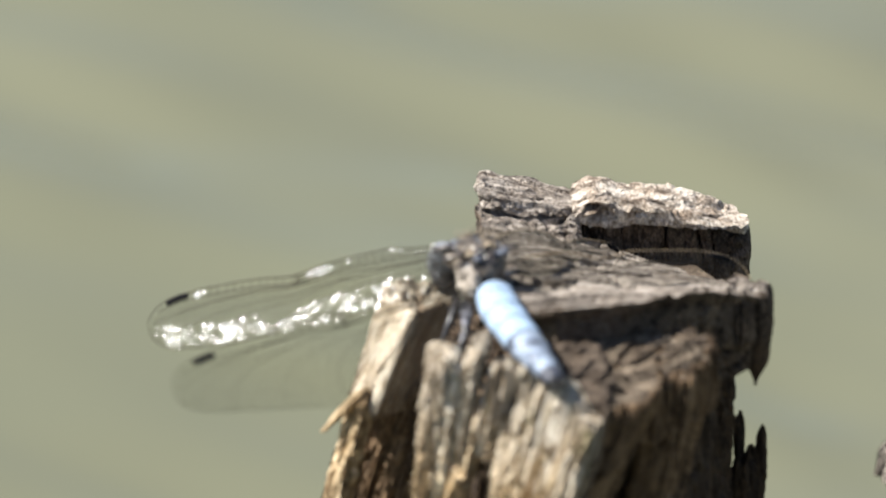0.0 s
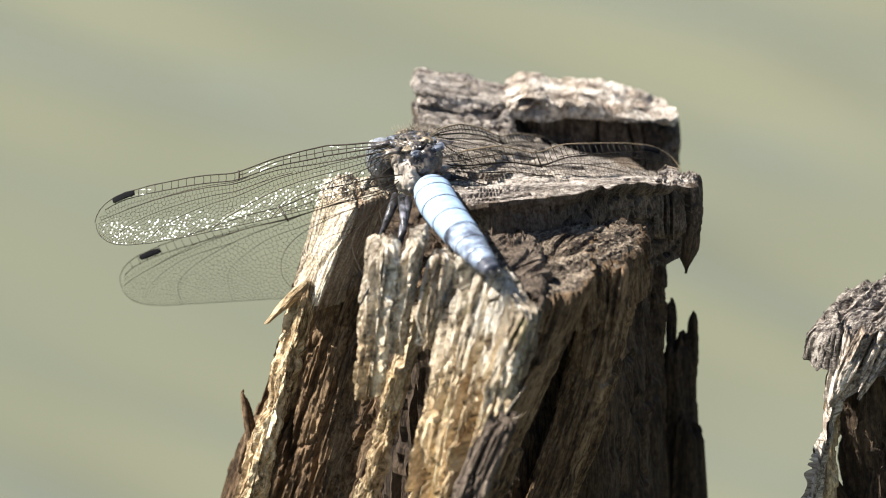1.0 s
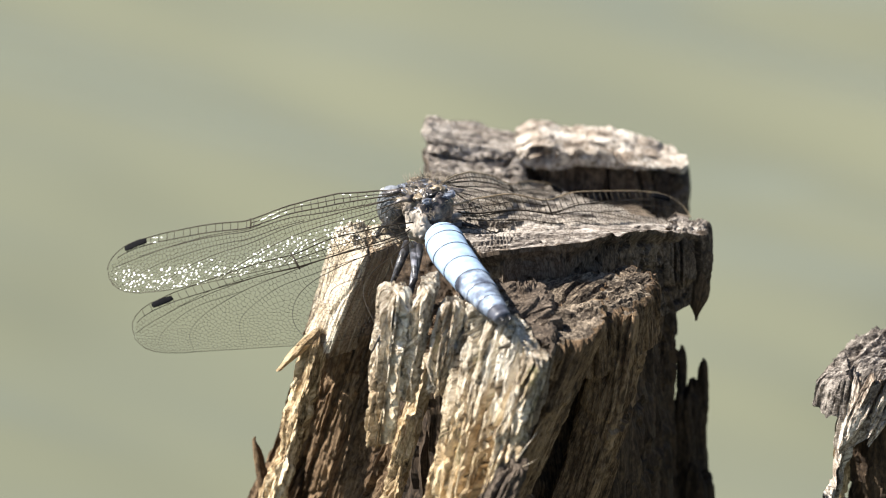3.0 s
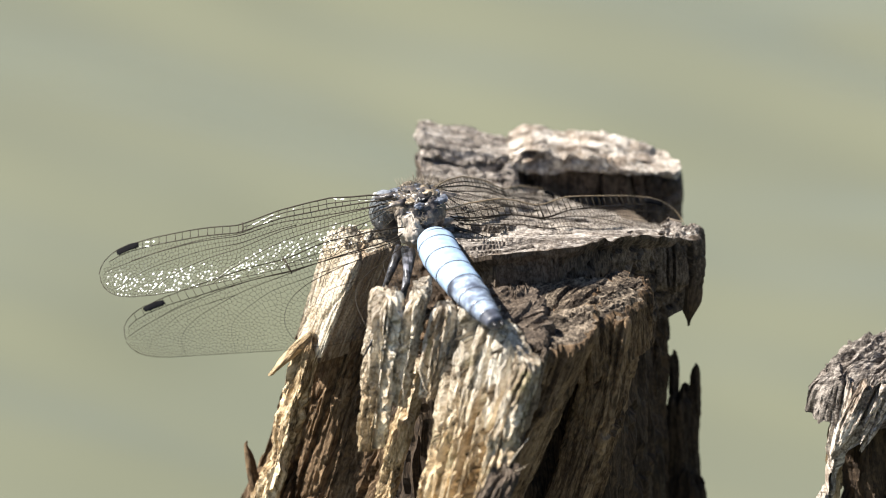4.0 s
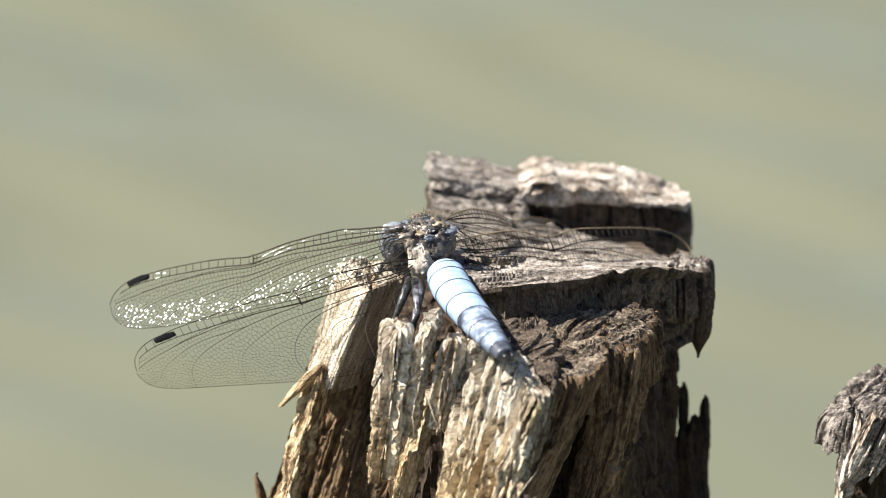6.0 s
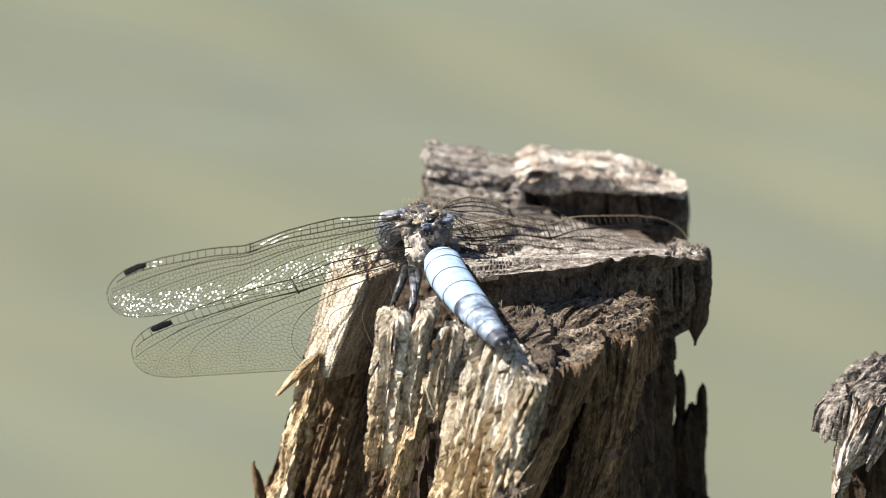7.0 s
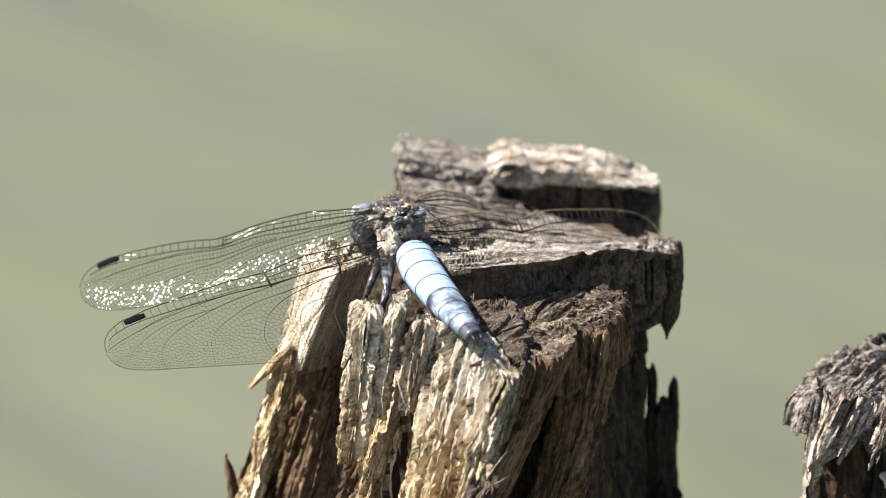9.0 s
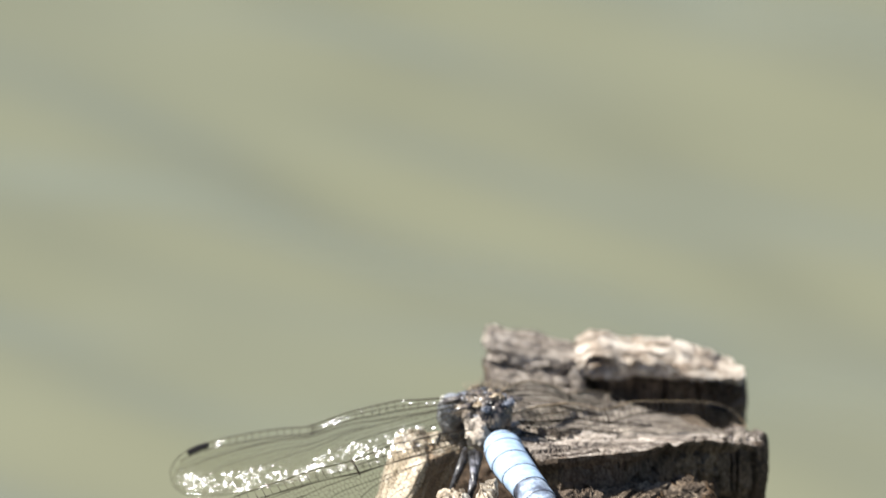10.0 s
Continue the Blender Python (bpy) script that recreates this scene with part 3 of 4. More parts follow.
    timber("inner_plank", [(-11.2, 14), (-10.4, 5.4), (-8, 7.2), (-5.3, 9.7), (-5, 14)], (-5.0, -0.03, 0.05), -19, post, [WARM, SPLIT], 74, lean=(0.40, 0.12), plate=0.2, ridge=0.12, crack=0.3, split=0.1, step=0.2, wide=2.2,
           label="brown inner face of the plank")
    timber("left_ridge", [(-18.3, 6), (-17.0, 3.0), (-15.4, 4.4), (-15.4, 8)], (-16.0, 0, 0), -262, post, [SPLIT, SPLIT], 75, pit=0.6, lean=(0.27, 0.10), flare=0.01, ridge=0.35, step=0.2, wide=0.9, ragged=0.8)
    # brown face whose dark tone includes the shade it stands in
    timber("left_body", [(-17.6, 12), (-16, 9), (-12, 7), (-8, 5), (-3, -2), (0, -4), (0, 12)], (-15, 0.1, 0.0), -262, post, [SHADED_BROWN, SHADED_BROWN], 81, lean=(0.27, -0.06), flare=0.002, chunk=0.8, ridge=0.6, crack=0.9, step=0.24, wide=1.8)
    timber("splinter", [(-17.8, 4.5), (-17.0, 3.3), (-15.6, 4.5), (-16.9, 5.7)], (-15.1, 0, 0), -20.8, post, [SPLIT, SPLIT], 85, plate=0.12, lean=(0.90, 0.0), taper=0.5, ridge=0.12, crack=0.1, step=0.12, rough_top=0.2, split=0.2, fine=0.15)
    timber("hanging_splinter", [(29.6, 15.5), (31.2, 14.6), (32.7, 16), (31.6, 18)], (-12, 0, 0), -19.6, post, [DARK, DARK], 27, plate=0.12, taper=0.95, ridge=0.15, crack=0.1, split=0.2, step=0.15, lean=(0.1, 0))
    # splinters at the side, shade in their near-black, and a small one at the corner
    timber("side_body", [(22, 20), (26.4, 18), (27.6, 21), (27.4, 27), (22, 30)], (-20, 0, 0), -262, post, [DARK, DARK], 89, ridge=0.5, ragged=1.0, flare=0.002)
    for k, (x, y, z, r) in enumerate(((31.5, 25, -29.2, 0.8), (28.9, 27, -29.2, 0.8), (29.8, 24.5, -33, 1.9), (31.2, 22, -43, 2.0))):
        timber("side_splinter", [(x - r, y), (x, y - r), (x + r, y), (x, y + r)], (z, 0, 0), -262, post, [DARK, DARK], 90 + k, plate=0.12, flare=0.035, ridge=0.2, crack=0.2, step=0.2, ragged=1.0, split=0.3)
    timber("corner_splinter", [(-25.6, 10), (-25.0, 9.3), (-24.3, 10), (-25.0, 10.8)], (-33.2, -1.2, 0), -262, post, [SHADED_BROWN, SHADED_BROWN], 97, plate=0.12, lean=(-0.17, 0), flare=0.16, ridge=0.12, crack=0.1, step=0.1, rough_top=0.3, split=0.15)
    for pts, r in ((((-2.4, -19.4, -5.2), (-3.3, -20.6, -8.2), (-2.6, -21.0, -10.6), (-1.2, -21.6, -12.4)), 0.16), (((7.6, -33.0, -15.6), (8.6, -32.4, -14.2), (10.2, -31.0, -12.6)), 0.10),
                   (((8.2, -33.4, -16.2), (9.4, -33.4, -15.6), (10.2, -32.6, -15.4)), 0.10), (((-5.6, -19.0, -9.6), (-5.2, -19.6, -12.0), (-5.3, -19.4, -14.2)), 0.12)):
        q = np.array(pts)
        k = len(q)
        v, f = loft(q, np.linspace(r, r * 0.5, k), np.linspace(r * 0.7, r * 0.4, k), 6, up=(0.2, 1, 0.3))
        me = mesh_from("loose_fibre", v, f, [BARE], grain=v)
        me.attributes.new("tone", "FLOAT", "POINT")
        child("loose_fibre", me, post)
    return post


def build_second_post():
    post = thing("wooden_post", "old wooden post with a ragged grey cap", "post", group="posts in the pond")
    cx, cy = 62.3, 8.0

    def ring(r, n):
        return [(cx + r * math.cos(2 * math.pi * k / n), cy + r * math.sin(2 * math.pi * k / n)) for k in range(n)]

    timber("cap", ring(16.0, 16), (-17.1, 0.0, 0.0), -23.5, post, [ASHY, ASHY], 111, dome=0.026, ridge=0.45, crack=1.6, rough_top=1.0, turn=0.7, top_grain=(0.14, 0.50), ragged=0.3, taper=0.12, split=1.2, undercut=0.6, wide=1.1,
           label="ragged grey end grain")
    # trunk in near-black, which paints the shade of the hollow beneath the cap
    timber("trunk", ring(12.0, 14), (-23.5, 0, 0), -262, post, [DARK, DARK], 121, ridge=1.2, step=0.35, fine=0.45)
    for k, (x0, x1, y, top, end, lx, mat) in enumerate(((48.9, 51.4, -0.8, -20.4, -46, 0.20, PALE), (50.6, 57.4, -5.0, -18.2, -25.0, 0.45, PALE), (57.2, 59.4, -7.0, -18.4, -23.6, 0.40, PALE),
                                                         (59.2, 63.0, -8.0, -18.4, -22.0, 0.30, PALE), (62.8, 66, -7.6, -19.5, -23.5, 0.1, PALE), (57.4, 58.4, -5.6, -27.5, -34, -0.1, BARE),
                                                         (48.0, 49.8, 3.0, -21.5, -262, 0.05, SPLIT), (66, 70, -6, -21, -262, 0.05, DARK))):
        timber("strip", [(x0, y + 1.2), (x0 + 0.2, y - 0.2), ((x0 + x1) / 2, y - 0.9), (x1, y - 0.6), (x1, y + 1.6)], (top, 0.1, 0), end, post, [mat, ASHY], 130 + k, lean=(lx, 0.16), ridge=0.12, step=0.16,
               split=0.15, wide=2.6, chunk=0.45, pit=0.6, crack=1.5, ragged=1.3 if end > -100 else 0.2, taper=0.25 if end > -100 else 0)
    timber("cap_spur", [(45.3, 3), (48.0, -1.0), (49.8, -1.4), (49.8, 6), (47.4, 7)], (-20.0, 0.45, 0), -25.2, post, [ASHY, ASHY], 141, plate=0.35, lean=(0.16, 0), ragged=0.25, split=0.1, ridge=0.1, chunk=0.15, rough_top=0.4, wide=2.0, label="overhanging corner of the cap")
    timber("splinter", [(45.6, 3), (46.4, 2.4), (47.2, 3), (46.4, 3.8)], (-37.5, 0.3, 0), -262, post, [DARK, DARK], 145, plate=0.12, lean=(-0.5, 0), flare=0.1, ridge=0.15, split=0.2, crack=0.1)
    return post


build_post()
build_second_post()


# ---- the dragonfly ----
BLUE = plain("blue_bloom", (0.30, 0.41, 0.56), rough=0.55, vary=0.18, scale=700, spec=0.4)
SLATE = plain("dark_slate", (0.06, 0.065, 0.085), rough=0.42, vary=0.5, scale=900)
BLACK = plain("black_shell", (0.012, 0.011, 0.012), rough=0.35)
BLOOM_GLINT = plain("bloom_and_glints", (0.13, 0.145, 0.18), rough=0.32, vary=0.4, scale=900, bump=0.3)
MARK = plain("matt_black", (0.008, 0.008, 0.009), rough=0.9, spec=0.05)
VEIN = plain("wing_vein", (0.030, 0.022, 0.014), rough=0.6, spec=0.2)
# amber front edge, with the sunlight on the right wings in its colour
SUNLIT_AMBER = plain("sunlit_amber_vein", (0.26, 0.19, 0.11), rough=0.4)
def mottled(name, stops, scale, rough):
    m, nt, p = shader(name)
    tc = nt.nodes.new("ShaderNodeTexCoord")
    n = noised(nt, tc.outputs["Object"], scale, 4, 0.65)
    nt.links.new(ramp(nt, n, stops), p.inputs["Base Color"])
    p.inputs["Roughness"].default_value = rough
    b = node(nt, "ShaderNodeBump", Strength=0.6, Distance=0.0003)
    nt.links.new(n, b.inputs["Height"])
    nt.links.new(b.outputs[0], p.inputs["Normal"])
    return m


HIDE = mottled("thorax_hide", [(0.40, (0.015, 0.014, 0.016)), (0.50, (0.07, 0.062, 0.062)), (0.58, (0.17, 0.14, 0.11)), (0.72, (0.36, 0.31, 0.26))], 620, 0.3)
MOTTLE = mottled("worn_bloom", [(0.38, (0.04, 0.045, 0.062)), (0.47, (0.105, 0.125, 0.17)), (0.56, (0.20, 0.245, 0.32)), (0.66, (0.38, 0.46, 0.58))], 360, 0.35)
SIDES = mottled("thorax_side", [(0.36, (0.09, 0.08, 0.07)), (0.48, (0.32, 0.275, 0.23)), (0.64, (0.58, 0.52, 0.45))], 420, 0.45)
TAN = plain("pale_stripe", (0.22, 0.175, 0.12), rough=0.4, vary=0.7, scale=900)
FUZZ = plain("pale_hair", (0.22, 0.18, 0.13), rough=0.7)
EYES = mottled("compound_eye", [(0.38, (0.05, 0.053, 0.062)), (0.50, (0.14, 0.148, 0.165)), (0.64, (0.32, 0.335, 0.37))], 380, 0.15)
LIMB = mottled("dark_limb", [(0.40, (0.02, 0.018, 0.018)), (0.52, (0.07, 0.072, 0.085)), (0.64, (0.23, 0.23, 0.26))], 500, 0.35)
EYE_SHINE = plain("pale_highlight", (0.42, 0.42, 0.38), rough=0.4)
FILM = film("wing_film", (0.97, 0.97, 0.95), 0.0065, 0.075)


def curve(points, n=44):
    """A smooth line through a few points."""
    p = np.array(points, float)
    p = np.vstack([2 * p[0] - p[1], p, 2 * p[-1] - p[-2]])
    out = []
    m = len(p) - 3
    for u in np.linspace(0, m - 1e-6, n):
        k = int(u)
        t = u - k
        a, b, c, d = p[k:k + 4]
        out.append(0.5 * (2 * b + (c - a) * t + (2 * a - 5 * b + 4 * c - d) * t ** 2 + (3 * b - a - 3 * c + d) * t ** 3))
    return np.array(out)


# front and hind edges (millimetres behind the hinge line, along the span), and where the notch lies
STATIONS = np.array([0, 0.04, 0.12, 0.25, 0.40, 0.55, 0.70, 0.82, 0.90, 0.94, 0.965, 0.985, 0.996, 1.0])
EDGES = {"fore": ([0, -0.35, -0.95, -1.45, -1.05, -0.20, -0.20, -0.05, 0.25, 0.75, 1.3, 2.05, 2.9, 3.7], [0.8, 2.4, 4.9, 6.5, 7.0, 7.4, 7.7, 7.75, 7.45, 7.0, 6.4, 5.6, 4.7, 3.75], 0.53),
         "hind": ([0, -0.3, -0.8, -1.1, -0.75, -0.6, -0.3, 0.0, 0.45, 1.0, 1.6, 2.4, 3.4, 4.3], [3.0, 8.6, 12.6, 13.6, 13.2, 12.0, 10.4, 9.1, 8.25, 7.6, 7.05, 6.3, 5.3, 4.35], 0.41)}
# the branching veins: stations along the span and across the chord, and their thickness
BRANCHES = {"fore": ((((0.03, 0.26), (0.25, 0.25), (0.47, 0.20), (0.75, 0.24), (0.985, 0.36)), 0.046), (((0.10, 0.27), (0.28, 0.30), (0.45, 0.36), (0.62, 0.48), (0.76, 0.68), (0.85, 1.0)), 0.040),
                     (((0.36, 0.30), (0.55, 0.33), (0.72, 0.40), (0.86, 0.54), (0.95, 0.86)), 0.034), (((0.04, 0.36), (0.18, 0.42), (0.33, 0.46), (0.47, 0.58), (0.57, 0.78), (0.63, 1.0)), 0.044),
                     (((0.04, 0.44), (0.14, 0.55), (0.26, 0.62), (0.38, 0.78), (0.43, 1.0)), 0.044), (((0.14, 0.55), (0.17, 0.75), (0.24, 1.0)), 0.038), (((0.50, 0.16), (0.68, 0.20), (0.90, 0.30)), 0.030)),
            "hind": ((((0.03, 0.20), (0.25, 0.16), (0.45, 0.14), (0.72, 0.18), (0.985, 0.34)), 0.046), (((0.16, 0.17), (0.36, 0.15), (0.50, 0.20), (0.63, 0.27), (0.76, 0.42), (0.83, 0.66), (0.85, 1.0)), 0.040),
                     (((0.05, 0.24), (0.18, 0.24), (0.30, 0.27), (0.40, 0.33), (0.47, 0.48), (0.51, 0.72), (0.50, 1.0)), 0.050), (((0.22, 0.24), (0.42, 0.26), (0.55, 0.36), (0.66, 0.58), (0.70, 1.0)), 0.034),
                     (((0.03, 0.30), (0.12, 0.34), (0.20, 0.42), (0.26, 0.60), (0.28, 1.0)), 0.050), (((0.12, 0.34), (0.13, 0.55), (0.10, 0.80), (0.07, 1.0)), 0.044), (((0.20, 0.42), (0.33, 0.44), (0.38, 0.62), (0.40, 1.0)), 0.036),
                     (((0.50, 0.12), (0.70, 0.14), (0.92, 0.30)), 0.030), (((0.60, 0.25), (0.78, 0.30), (0.90, 0.52), (0.95, 0.85)), 0.028))}


def wing_cells(kind, L, lead, trail, seed):
    """Cells of the wing's net in the plane of the wing: smaller towards the tip and the hind edge, in rows along the veins."""
    rng = np.random.RandomState(seed)

    def size(s, f):
        return (0.78 - 0.22 * f - 0.22 * s) * (1.0 if kind == "hind" else 0.92)

    def flat(s, f):
        return np.stack([s * L, lead(s) + (trail(s) - lead(s)) * f], -1)

    sites = []

    def add(p, gap):
        if all((p[0] - q[0]) ** 2 + (p[1] - q[1]) ** 2 > gap * gap for q in near(p)):
            grid.setdefault((int(p[0]), int(p[1])), []).append(p)
            sites.append(p)

    grid = {}

    def near(p):
        i, j = int(p[0]), int(p[1])
        return [q for a in (-1, 0, 1) for b in (-1, 0, 1) for q in grid.get((i + a, j + b), ())]

    lines = [np.stack([q, np.full(60, 0.15)], 1) for q in (np.linspace(0.03, 0.97, 60),)] + [curve(p) for p, _ in BRANCHES[kind]]
    lines.append(np.stack([np.linspace(0.02, 0.99, 60), np.ones(60)], 1))
    for line in lines:
        xy = flat(line[:, 0], line[:, 1])
        d = np.concatenate([[0], np.cumsum(np.hypot(*np.diff(xy, axis=0).T))])
        u = 0.0
        while u < d[-1]:
            s, f = np.interp(u, d, line[:, 0]), np.interp(u, d, line[:, 1])
            h = size(s, f)
            p = np.array((np.interp(u, d, xy[:, 0]), np.interp(u, d, xy[:, 1])))
            k = np.array((np.interp(u + 0.1, d, xy[:, 0]), np.interp(u + 0.1, d, xy[:, 1]))) - np.array((np.interp(u - 0.1, d, xy[:, 0]), np.interp(u - 0.1, d, xy[:, 1])))
            k /= np.linalg.norm(k) + 1e-9
            for sgn in (-1, 1):
                add(p + sgn * 0.42 * h * np.array((-k[1], k[0])), 0.62 * h)
            u += 0.92 * h
    for _ in range(16000):
        s, f = rng.uniform(0.02, 1.0), rng.uniform(0.14, 1.03)
        add(flat(np.array(s), np.array(f)), 0.84 * size(s, f))
    pts, _, tris, *_ = geometry.delaunay_2d_cdt([Vector(p) for p in sites], [], [], 0, 1e-6)
    pts = np.array([tuple(p) for p in pts])
    tris = np.array(tris)
    a, b, c = pts[tris[:, 0]], pts[tris[:, 1]], pts[tris[:, 2]]
    dd = 2 * (a[:, 0] * (b[:, 1] - c[:, 1]) + b[:, 0] * (c[:, 1] - a[:, 1]) + c[:, 0] * (a[:, 1] - b[:, 1]))
    a2, b2, c2 = (np.sum(q * q, 1) for q in (a, b, c))
    mid = np.stack([(a2 * (b[:, 1] - c[:, 1]) + b2 * (c[:, 1] - a[:, 1]) + c2 * (a[:, 1] - b[:, 1])) / dd, (a2 * (c[:, 0] - b[:, 0]) + b2 * (a[:, 0] - c[:, 0]) + c2 * (b[:, 0] - a[:, 0])) / dd], 1)
    far = np.linalg.norm(mid - (a + b + c) / 3, axis=1) > 1.2
    mid[far] = ((a + b + c) / 3)[far]
    round_site, edge_of = {}, {}
    for k, t in enumerate(tris.tolist()):
        for q in range(3):
            round_site.setdefault(t[q], []).append(k)
            edge_of.setdefault(tuple(sorted((t[q], t[q - 1]))), []).append(k)
    cells = []
    for i, ks in round_site.items():
        ks.sort(key=lambda k: math.atan2(*(mid[k] - pts[i])[::-1]))
        cells.append((pts[i], mid[ks]))
    edges = [mid[ks] for ks in edge_of.values() if len(ks) == 2]
    return cells, edges


def build_wing(parent, kind, root, tip, back, seed, edge=None, bold=1.0, dip=0.0, glint=False, mark=0.87, pleat=1.0):
    """A veined wing from root to tip; back is the way from its front edge to its hind edge."""
    rng = np.random.RandomState(seed)
    root, tip = np.array(root, float), np.array(tip, float)
    span = tip - root
    L = np.linalg.norm(span)
    span /= L
    chord = np.array(back, float)
    chord -= chord.dot(span) * span
    chord /= np.linalg.norm(chord)
    up = np.cross(span, chord)
    turned = up[2] < 0
    up = -up if turned else up
    front, hind, notch = EDGES[kind]
    # the front edge swells before the notch and is drawn in at it
    lead = lambda q: np.interp(q, STATIONS, front) + dip * np.exp(-((q - notch) / 0.085) ** 2)
    trail = lambda q: np.interp(q, STATIONS, hind)
    pleats = np.array([0, 0.07, 0.15, 0.24, 0.34, 0.46, 0.56, 0.75, 1.0])
    height = np.array([0.0, -0.20, -0.02, -0.26, -0.58, -0.86, -0.93, -0.84, -0.70])

    def at(s, f, lift=0.0):
        s, f = np.asarray(s, float), np.asarray(f, float)
        a, b = lead(s), trail(s)
        c = a + (b - a) * f
        fz = np.clip(f + 0.16 * np.exp(-((s - 0.28) / 0.12) ** 2) + 0.22 * smooth(0.80, 1.0, s), 0, 1)
        z = pleat * np.interp(fz, pleats, height) * (0.6 + 0.4 * (1 - s)) + lift - 0.6 * s ** 2 + 0.6 * s
        return root + np.multiply.outer(s * L, span) + np.multiply.outer(c, chord) + np.multiply.outer(z, up)

    def inside(p):
        s = np.clip(p[..., 0] / L, 0, 1)
        a, b = lead(s), trail(s)
        return s, (p[..., 1] - a) / (b - a)

    wing = child("fore_wing" if kind == "fore" else "hind_wing", None, parent, "clear veined wing with a black mark near the tip")
    strong, thin = [], []

    def vein(s, f, r, store):
        p = at(s, f, 0.02)
        r = np.broadcast_to(r * bold, (len(p),))
        store.append(loft(p, r, r, 5, up=tuple(up + 0.01)))

    # each cell's film is slightly domed and tilted
    cells, edges = wing_cells(kind, L, lead, trail, seed)
    verts, faces = [], []
    count = 0
    for site, poly in cells:
        s, f = inside(np.vstack([site[None], poly]))
        if f[0] < 0.14 or f[0] > 1.01 or s[0] > 0.995 or len(poly) < 3:
            continue
        f = np.clip(f, 0.13, 1.0)
        p = at(s, f)
        n = len(poly)
        # most cells lean away; those of the tip, the hind edge and the inner patch lie flatter, in rows
        s0, f0 = s[0], f[0]
        zone = max(smooth(0.86, 0.94, s0) * smooth(0.30, 0.42, f0), 0.75 * smooth(0.58, 0.72, f0) * smooth(0.36, 0.44, s0), 0.85 * smooth(0.17, 0.21, s0) * (1 - smooth(0.40, 0.46, s0)) * smooth(0.36, 0.44, f0),
                   0.30 * smooth(0.50, 0.58, s0) * smooth(0.34, 0.42, f0))
        row = vnoise(np.array([[site[0] * 0.55 + site[1] * 0.75, site[1] * 1.5 - site[0] * 0.5, 0.0]]), seed + 5)[0]
        calm = zone > 0.14 + 0.75 * row + rng.uniform(-0.15, 0.15)
        tilt = rng.uniform(-0.08, 0.08, 2) + ((0, 0) if calm or not glint else (0.30 * rng.choice((-1, 1)), -0.28))
        mid = p[0] * 0.5 + p[1:] * 0.5
        swell = 0.042 * np.linalg.norm(p[1:] - p[0], axis=1).mean()
        lean = lambda q: np.outer((q - p[0]).dot(span) * tilt[0] + (q - p[0]).dot(chord) * tilt[1], up)
        verts += [p[:1] + up * swell, mid + up * swell * 0.75 + lean(mid), p[1:] + lean(p[1:])]
        k = np.arange(n)
        j = (k + 1) % n
        faces += [[count, count + 1 + a, count + 1 + b] for a, b in zip(k, j)]
        faces += [[count + 1 + a, count + 1 + n + a, count + 1 + n + b, count + 1 + b] for a, b in zip(k, j)]
        count += 1 + 2 * n
    # the front bays, one between each two cross veins
    for s0 in np.arange(0.03, 0.955, 0.026):
        for f0, f1 in ((0, 0.075), (0.075, 0.15)):
            a, b = np.meshgrid(np.linspace(s0, s0 + 0.026, 4), np.linspace(f0, f1, 4), indexing="ij")
            q = at(a.ravel(), b.ravel()) + np.outer(np.outer((0, 1, 1, 0), (0, 1, 1, 0)).ravel() * 0.01 + 0.15 * (b.ravel() - f0) * (trail(s0) - lead(s0)), up)
            verts.append(q)
            i = (np.arange(3)[:, None] * 4 + np.arange(3)[None]).ravel() + count
            faces += np.stack([i, i + 4, i + 5, i + 1], 1).tolist()
            count += 16
    if turned:
        faces = [q[::-1] for q in faces]
    child("membrane", mesh_from("membrane", np.vstack(verts), faces, [FILM]), wing)
    # the strong veins
    q = 1 - (1 - np.linspace(0, 1, 90)) ** 1.8
    vein(q, 0 * q, 0.090 - 0.045 * q, strong)
    vein(np.linspace(0.02, notch, 30), np.linspace(0.10, 0.06, 30), 0.05, strong)
    q = np.linspace(0.02, 0.97, 60)
    vein(q, 0.16 - 0.03 * q, 0.085 - 0.04 * q, strong)
    q = 1 - (1 - np.linspace(0, 1, 90)) ** 1.8
    vein(q, np.ones(90), 0.034, strong)
    for points, r in BRANCHES[kind]:
        q = curve(points)
        vein(q[:, 0], np.clip(q[:, 1], 0, 1), r * np.linspace(1.25, 0.75, len(q)), strong)
    for k, tube in enumerate(strong):
        child("vein", mesh_from("vein", *tube, [edge if edge and k == 0 else VEIN]), wing)
    # cross veins between the front veins, then the net behind
    for s in np.arange(0.05, 0.95, 0.026):
        vein(np.full(3, s) + 0.003 * rng.uniform(-1, 1), np.linspace(0, 0.15, 3), 0.036, thin)
    for e in edges:
        s, f = inside(np.vstack([e[0], (e[0] + e[1]) / 2, e[1]]))
        if s.min() > 0.025 and s.max() < 0.995 and f.max() > 0.17 and f.min() > 0.12 and f.min() < 0.995:
            vein(s, np.clip(f, 0.135, 1.0), 0.022 - 0.006 * s, thin)
    tagged(child("vein_net", mesh_from("cross_vein", *joined(thin), [VEIN]), wing), kind="stuff")
    # the black mark at the front edge and the notch
    q = np.linspace(mark, mark + 0.072, 8)
    p = at(q, 0.065 + 0 * q, 0.10)
    me = mesh_from("wing_mark", *loft(p, np.array([0.30, .42, .44, .44, .44, .44, .42, .30]), np.full(8, 0.09), 8, up=tuple(up + 0.01)), [MARK])
    child("wing_mark", me, wing, "black mark on the front edge")
    p = at(np.full(3, notch), np.linspace(-0.02, 0.17, 3), 0.03)
